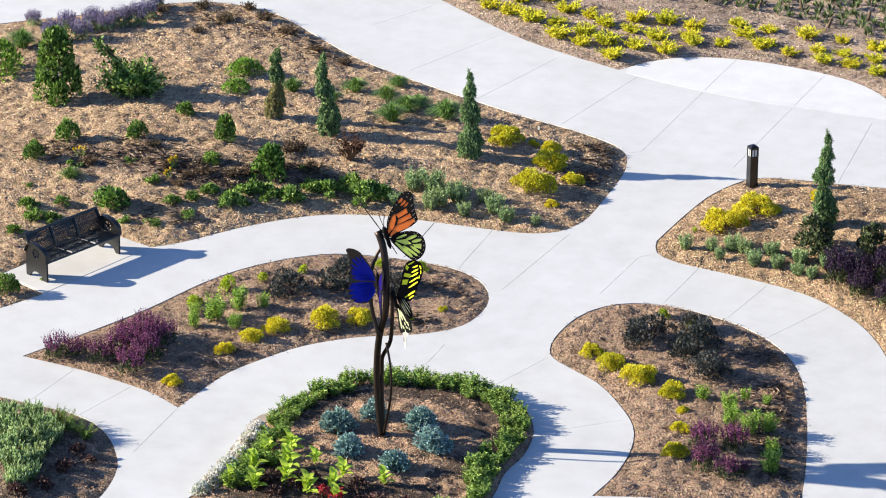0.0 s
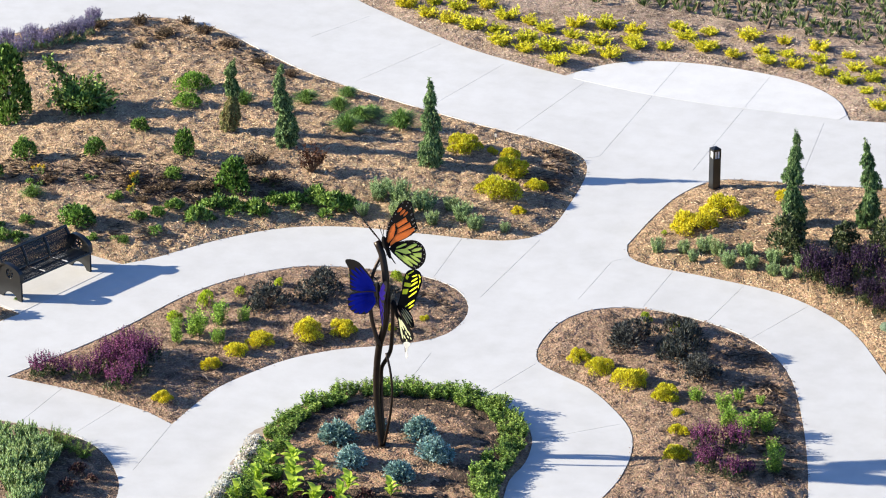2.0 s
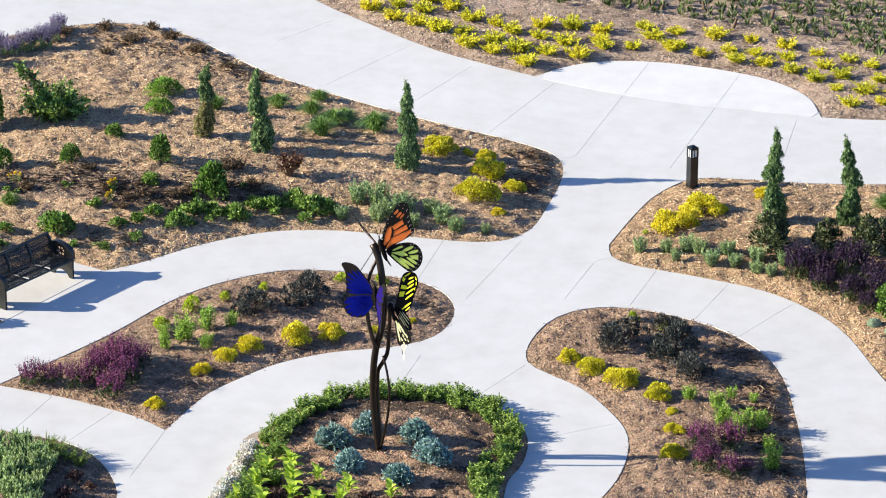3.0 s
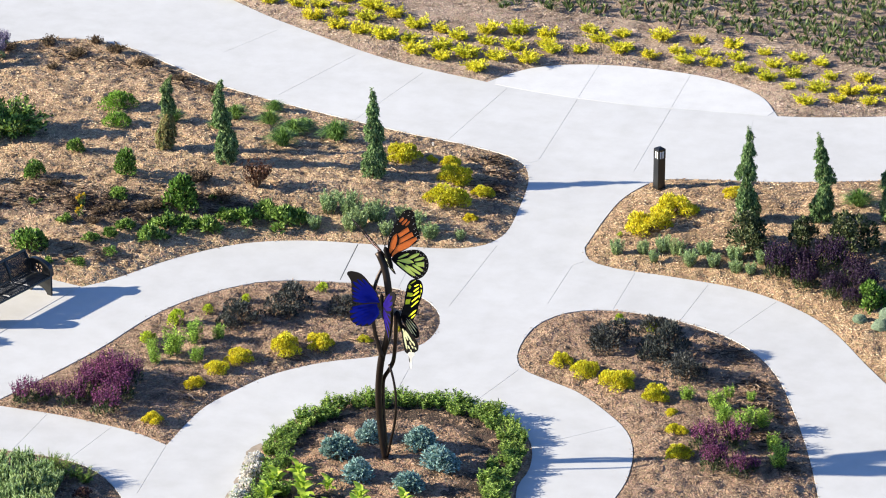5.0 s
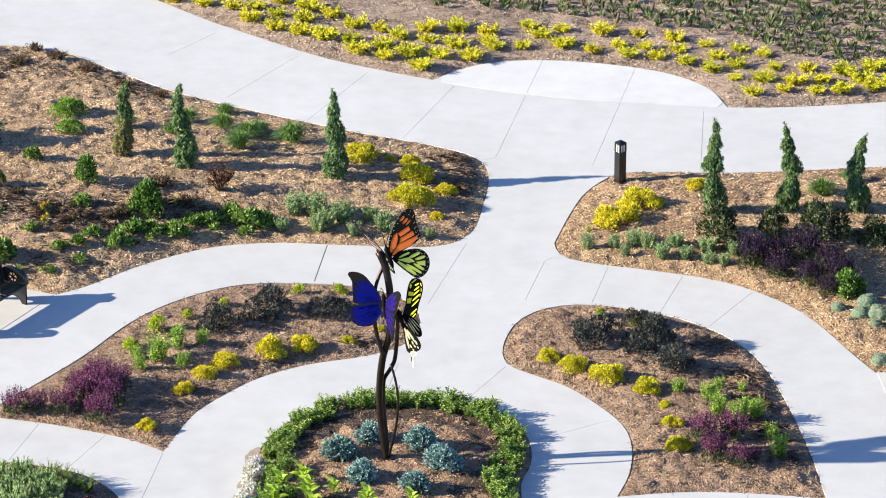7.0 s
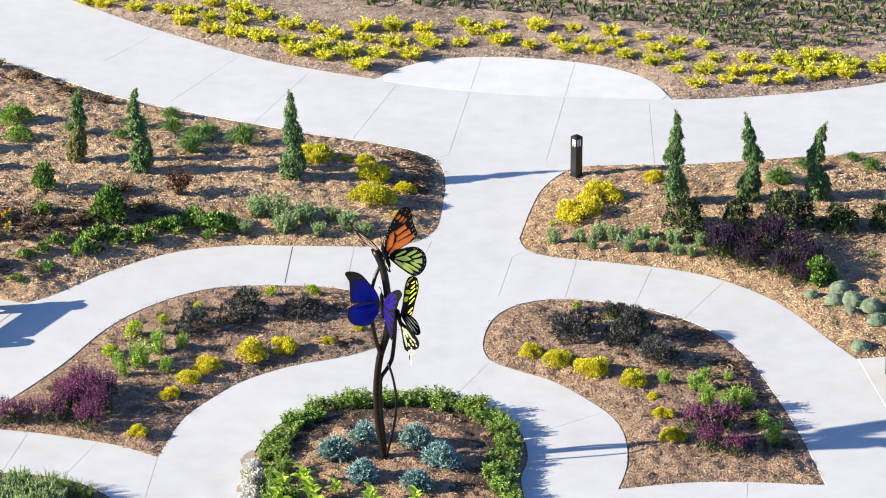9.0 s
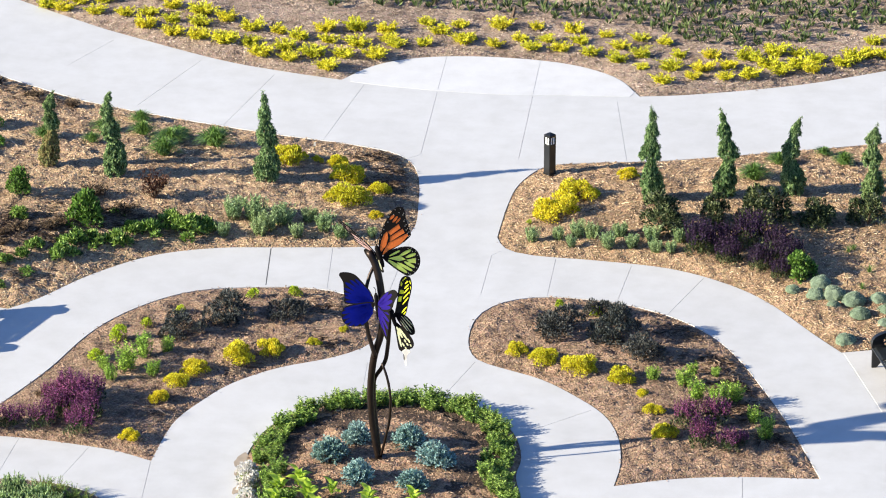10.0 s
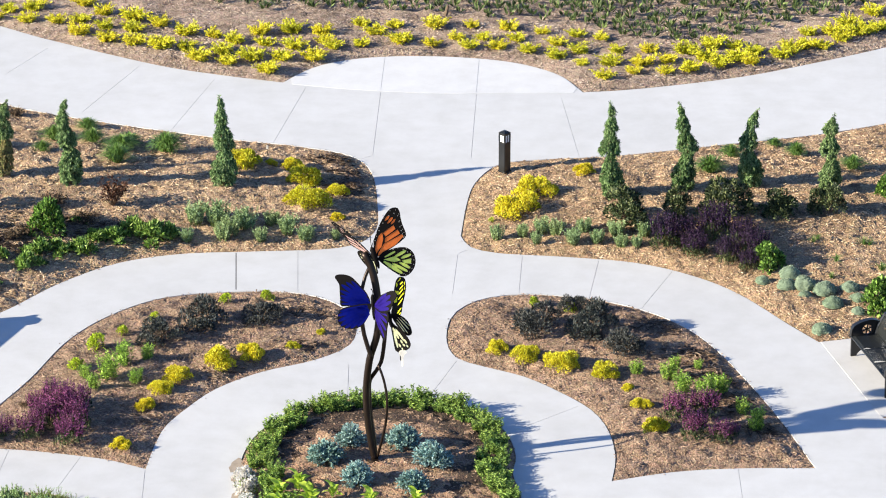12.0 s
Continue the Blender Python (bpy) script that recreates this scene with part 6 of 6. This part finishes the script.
# blue butterfly
blue_joint = at_uz(-0.06, 3.2, -0.1)
butterfly_body(blue_joint, at_uz(-0.02, 2.86, -0.13), at_uz(-0.05, 3.36, -0.13), 0.042)
BLUE_FORE = [(0.02, -0.03), (0.09, 0.17), (0.22, 0.32), (0.36, 0.46), (0.51, 0.5), (0.64, 0.48), (0.66, 0.42), (0.59, 0.31), (0.58, 0.15), (0.57, 0.01), (0.56, -0.11), (0.37, -0.1), (0.15, -0.06)]
BLUE_FORE_PANES = [streak(0.07, 0, 0.52, 0.28, 0.078), streak(0.08, 0.06, 0.44, 0.34, 0.064), streak(0.1, 0.13, 0.35, 0.37, 0.056),
    streak(0.08, -0.02, 0.54, 0.17, 0.070), streak(0.1, -0.04, 0.54, 0.08, 0.070), streak(0.13, -0.05, 0.54, 0.01, 0.064), streak(0.2, -0.06, 0.53, -0.07, 0.049)]
BLUE_HIND = [(0.02, -0.04), (0.26, -0.07), (0.48, -0.14), (0.59, -0.21), (0.62, -0.35), (0.6, -0.47), (0.5, -0.54), (0.37, -0.55), (0.21, -0.5), (0.1, -0.36), (0.04, -0.2)]
BLUE_HIND_PANES = [streak(0.11, -0.08, 0.55, -0.22, 0.070), streak(0.11, -0.1, 0.59, -0.3, 0.078), streak(0.11, -0.14, 0.58, -0.4, 0.078),
    streak(0.09, -0.16, 0.54, -0.48, 0.078), streak(0.08, -0.18, 0.47, -0.53, 0.070), streak(0.07, -0.21, 0.37, -0.52, 0.070), streak(0.06, -0.24, 0.25, -0.48, 0.070)]
wing("forewing", blue_joint, -U + V * 0.38, up, BLUE_FORE, BLUE_GLASS, cells=BLUE_FORE_PANES)
wing("hindwing", blue_joint, -U + V * 0.38, up, BLUE_HIND, BLUE_GLASS, cells=BLUE_HIND_PANES)
OPEN_FORE = [(0.0, 0.02), (0.07, 0.1), (0.2, 0.28), (0.38, 0.41), (0.67, 0.58), (0.82, 0.6), (0.86, 0.55), (0.73, 0.38), (0.58, 0.15), (0.3, 0.0)]
OPEN_HIND = [(0.0, 0.0), (0.3, 0.0), (0.55, 0.08), (0.5, -0.2), (0.42, -0.48), (0.36, -0.5), (0.18, -0.37), (0.05, -0.16)]
right_joint = at_uz(-0.03, 3.11, -0.13)
wing("forewing", right_joint, toward + U * 0.14, up, OPEN_FORE, PURPLE_GLASS, cells=[streak(0.05, 0.06, 0.46, 0.43, 0.07), streak(0.1, 0.06, 0.6, 0.45, 0.075), streak(0.14, 0.05, 0.62, 0.34, 0.07), streak(0.2, 0.03, 0.55, 0.19, 0.06)])
wing("hindwing", right_joint, toward + U * 0.14, up, OPEN_HIND, PURPLE_GLASS, cells=[streak(0.08, -0.01, 0.48, 0.03, 0.05), streak(0.08, -0.04, 0.48, -0.1, 0.08), streak(0.07, -0.07, 0.44, -0.26, 0.09), streak(0.06, -0.1, 0.37, -0.42, 0.085), streak(0.06, -0.15, 0.22, -0.34, 0.06)])
antenna([at_uz(-0.05, 3.36, -0.13), at_uz(-0.06, 3.46, -0.2), at_uz(-0.1, 3.54, -0.28)])
# swallowtail, with its wings hanging to one side
tail_joint = at_uz(0.28, 2.9, -0.08)
butterfly_body(tail_joint, at_uz(0.31, 2.66, -0.1), at_uz(0.22, 3.02, -0.1), 0.05)
SWALLOW_FORE = [(0.03, -0.03), (0.12, 0.18), (0.2, 0.47), (0.31, 0.59), (0.5, 0.56), (0.65, 0.45), (0.7, 0.28), (0.64, 0.13), (0.55, 0), (0.5, -0.12), (0.37, -0.21), (0.21, -0.14)]
SWALLOW_FORE_PANES = [[(0.18, 0.27), (0.32, 0.23), (0.28, 0.15), (0.16, 0.19)], [(0.23, 0.39), (0.38, 0.32), (0.36, 0.26), (0.21, 0.33)],
    [(0.27, 0.54), (0.34, 0.47), (0.29, 0.43), (0.25, 0.48)], streak(0.32, 0.53, 0.47, 0.54, 0.033), streak(0.43, 0.44, 0.56, 0.43, 0.033),
    streak(0.41, 0.35, 0.57, 0.36, 0.038), streak(0.39, 0.27, 0.57, 0.29, 0.038), streak(0.36, 0.17, 0.57, 0.2, 0.038), streak(0.34, 0.07, 0.55, 0.11, 0.038),
    streak(0.25, -0.09, 0.48, -0.05, 0.043), streak(0.34, -0.15, 0.46, -0.13, 0.033), streak(0.61, 0.42, 0.65, 0.34, 0.027), streak(0.64, 0.31, 0.64, 0.24, 0.027),
    streak(0.61, 0.22, 0.59, 0.16, 0.027)]
SWALLOW_SIDE = [(0.02, 0.01), (0.1, 0.06), (0.22, 0.02), (0.33, -0.06), (0.4, -0.21), (0.4, -0.31), (0.3, -0.34), (0.17, -0.23), (0.08, -0.11)]
SWALLOW_SIDE_PANES = [streak(0.16, -0.02, 0.35, -0.21, 0.022), streak(0.14, -0.06, 0.33, -0.29, 0.02), streak(0.13, -0.11, 0.26, -0.27, 0.02),
    streak(0.21, -0.01, 0.36, -0.14, 0.02)]
SWALLOW_HIND = [(0.01, -0.15), (0.1, -0.19), (0.22, -0.28), (0.33, -0.39), (0.39, -0.51), (0.36, -0.61), (0.28, -0.67), (0.24, -0.85), (0.19, -0.86), (0.18, -0.72), (0.1, -0.68), (0.05, -0.43)]
SWALLOW_HIND_PANES = [streak(0.04, -0.23, 0.16, -0.43, 0.049), streak(0.07, -0.33, 0.14, -0.61, 0.043), streak(0.11, -0.27, 0.26, -0.46, 0.043),
    streak(0.2, -0.46, 0.23, -0.52, 0.038), streak(0.27, -0.44, 0.31, -0.51, 0.038), streak(0.16, -0.54, 0.2, -0.6, 0.038), streak(0.24, -0.53, 0.28, -0.57, 0.038),
    streak(0.31, -0.54, 0.34, -0.58, 0.033), streak(0.22, -0.61, 0.24, -0.65, 0.033)]
wing("forewing", tail_joint, U * 0.55 + V * 0.83, up, SWALLOW_FORE, YELLOW_GLASS, cells=SWALLOW_FORE_PANES)
TAIL_WHITE = acrylic("pale_tail", (0.85, 0.84, 0.8))
part("tail", prism(smooth_curve([(0.2, -0.66), (0.3, -0.65), (0.31, -0.7), (0.26, -0.76), (0.245, -0.96), (0.215, -0.96), (0.205, -0.78), (0.16, -0.71)], step=0.03), ((U * 0.85 - V * 0.5).normalized(), up, (U * 0.85 - V * 0.5).normalized().cross(up)), tail_joint + V * 0.02, 0.016), TAIL_WHITE, sculpture, "pale translucent wing tail")
wing("forewing", tail_joint, U * 0.85 - V * 0.5, up, SWALLOW_SIDE, CREAM_GLASS, cells=SWALLOW_SIDE_PANES)
wing("hindwing", tail_joint + V * 0.03, U * 0.85 - V * 0.5, up, SWALLOW_HIND, CREAM_GLASS, cells=SWALLOW_HIND_PANES)
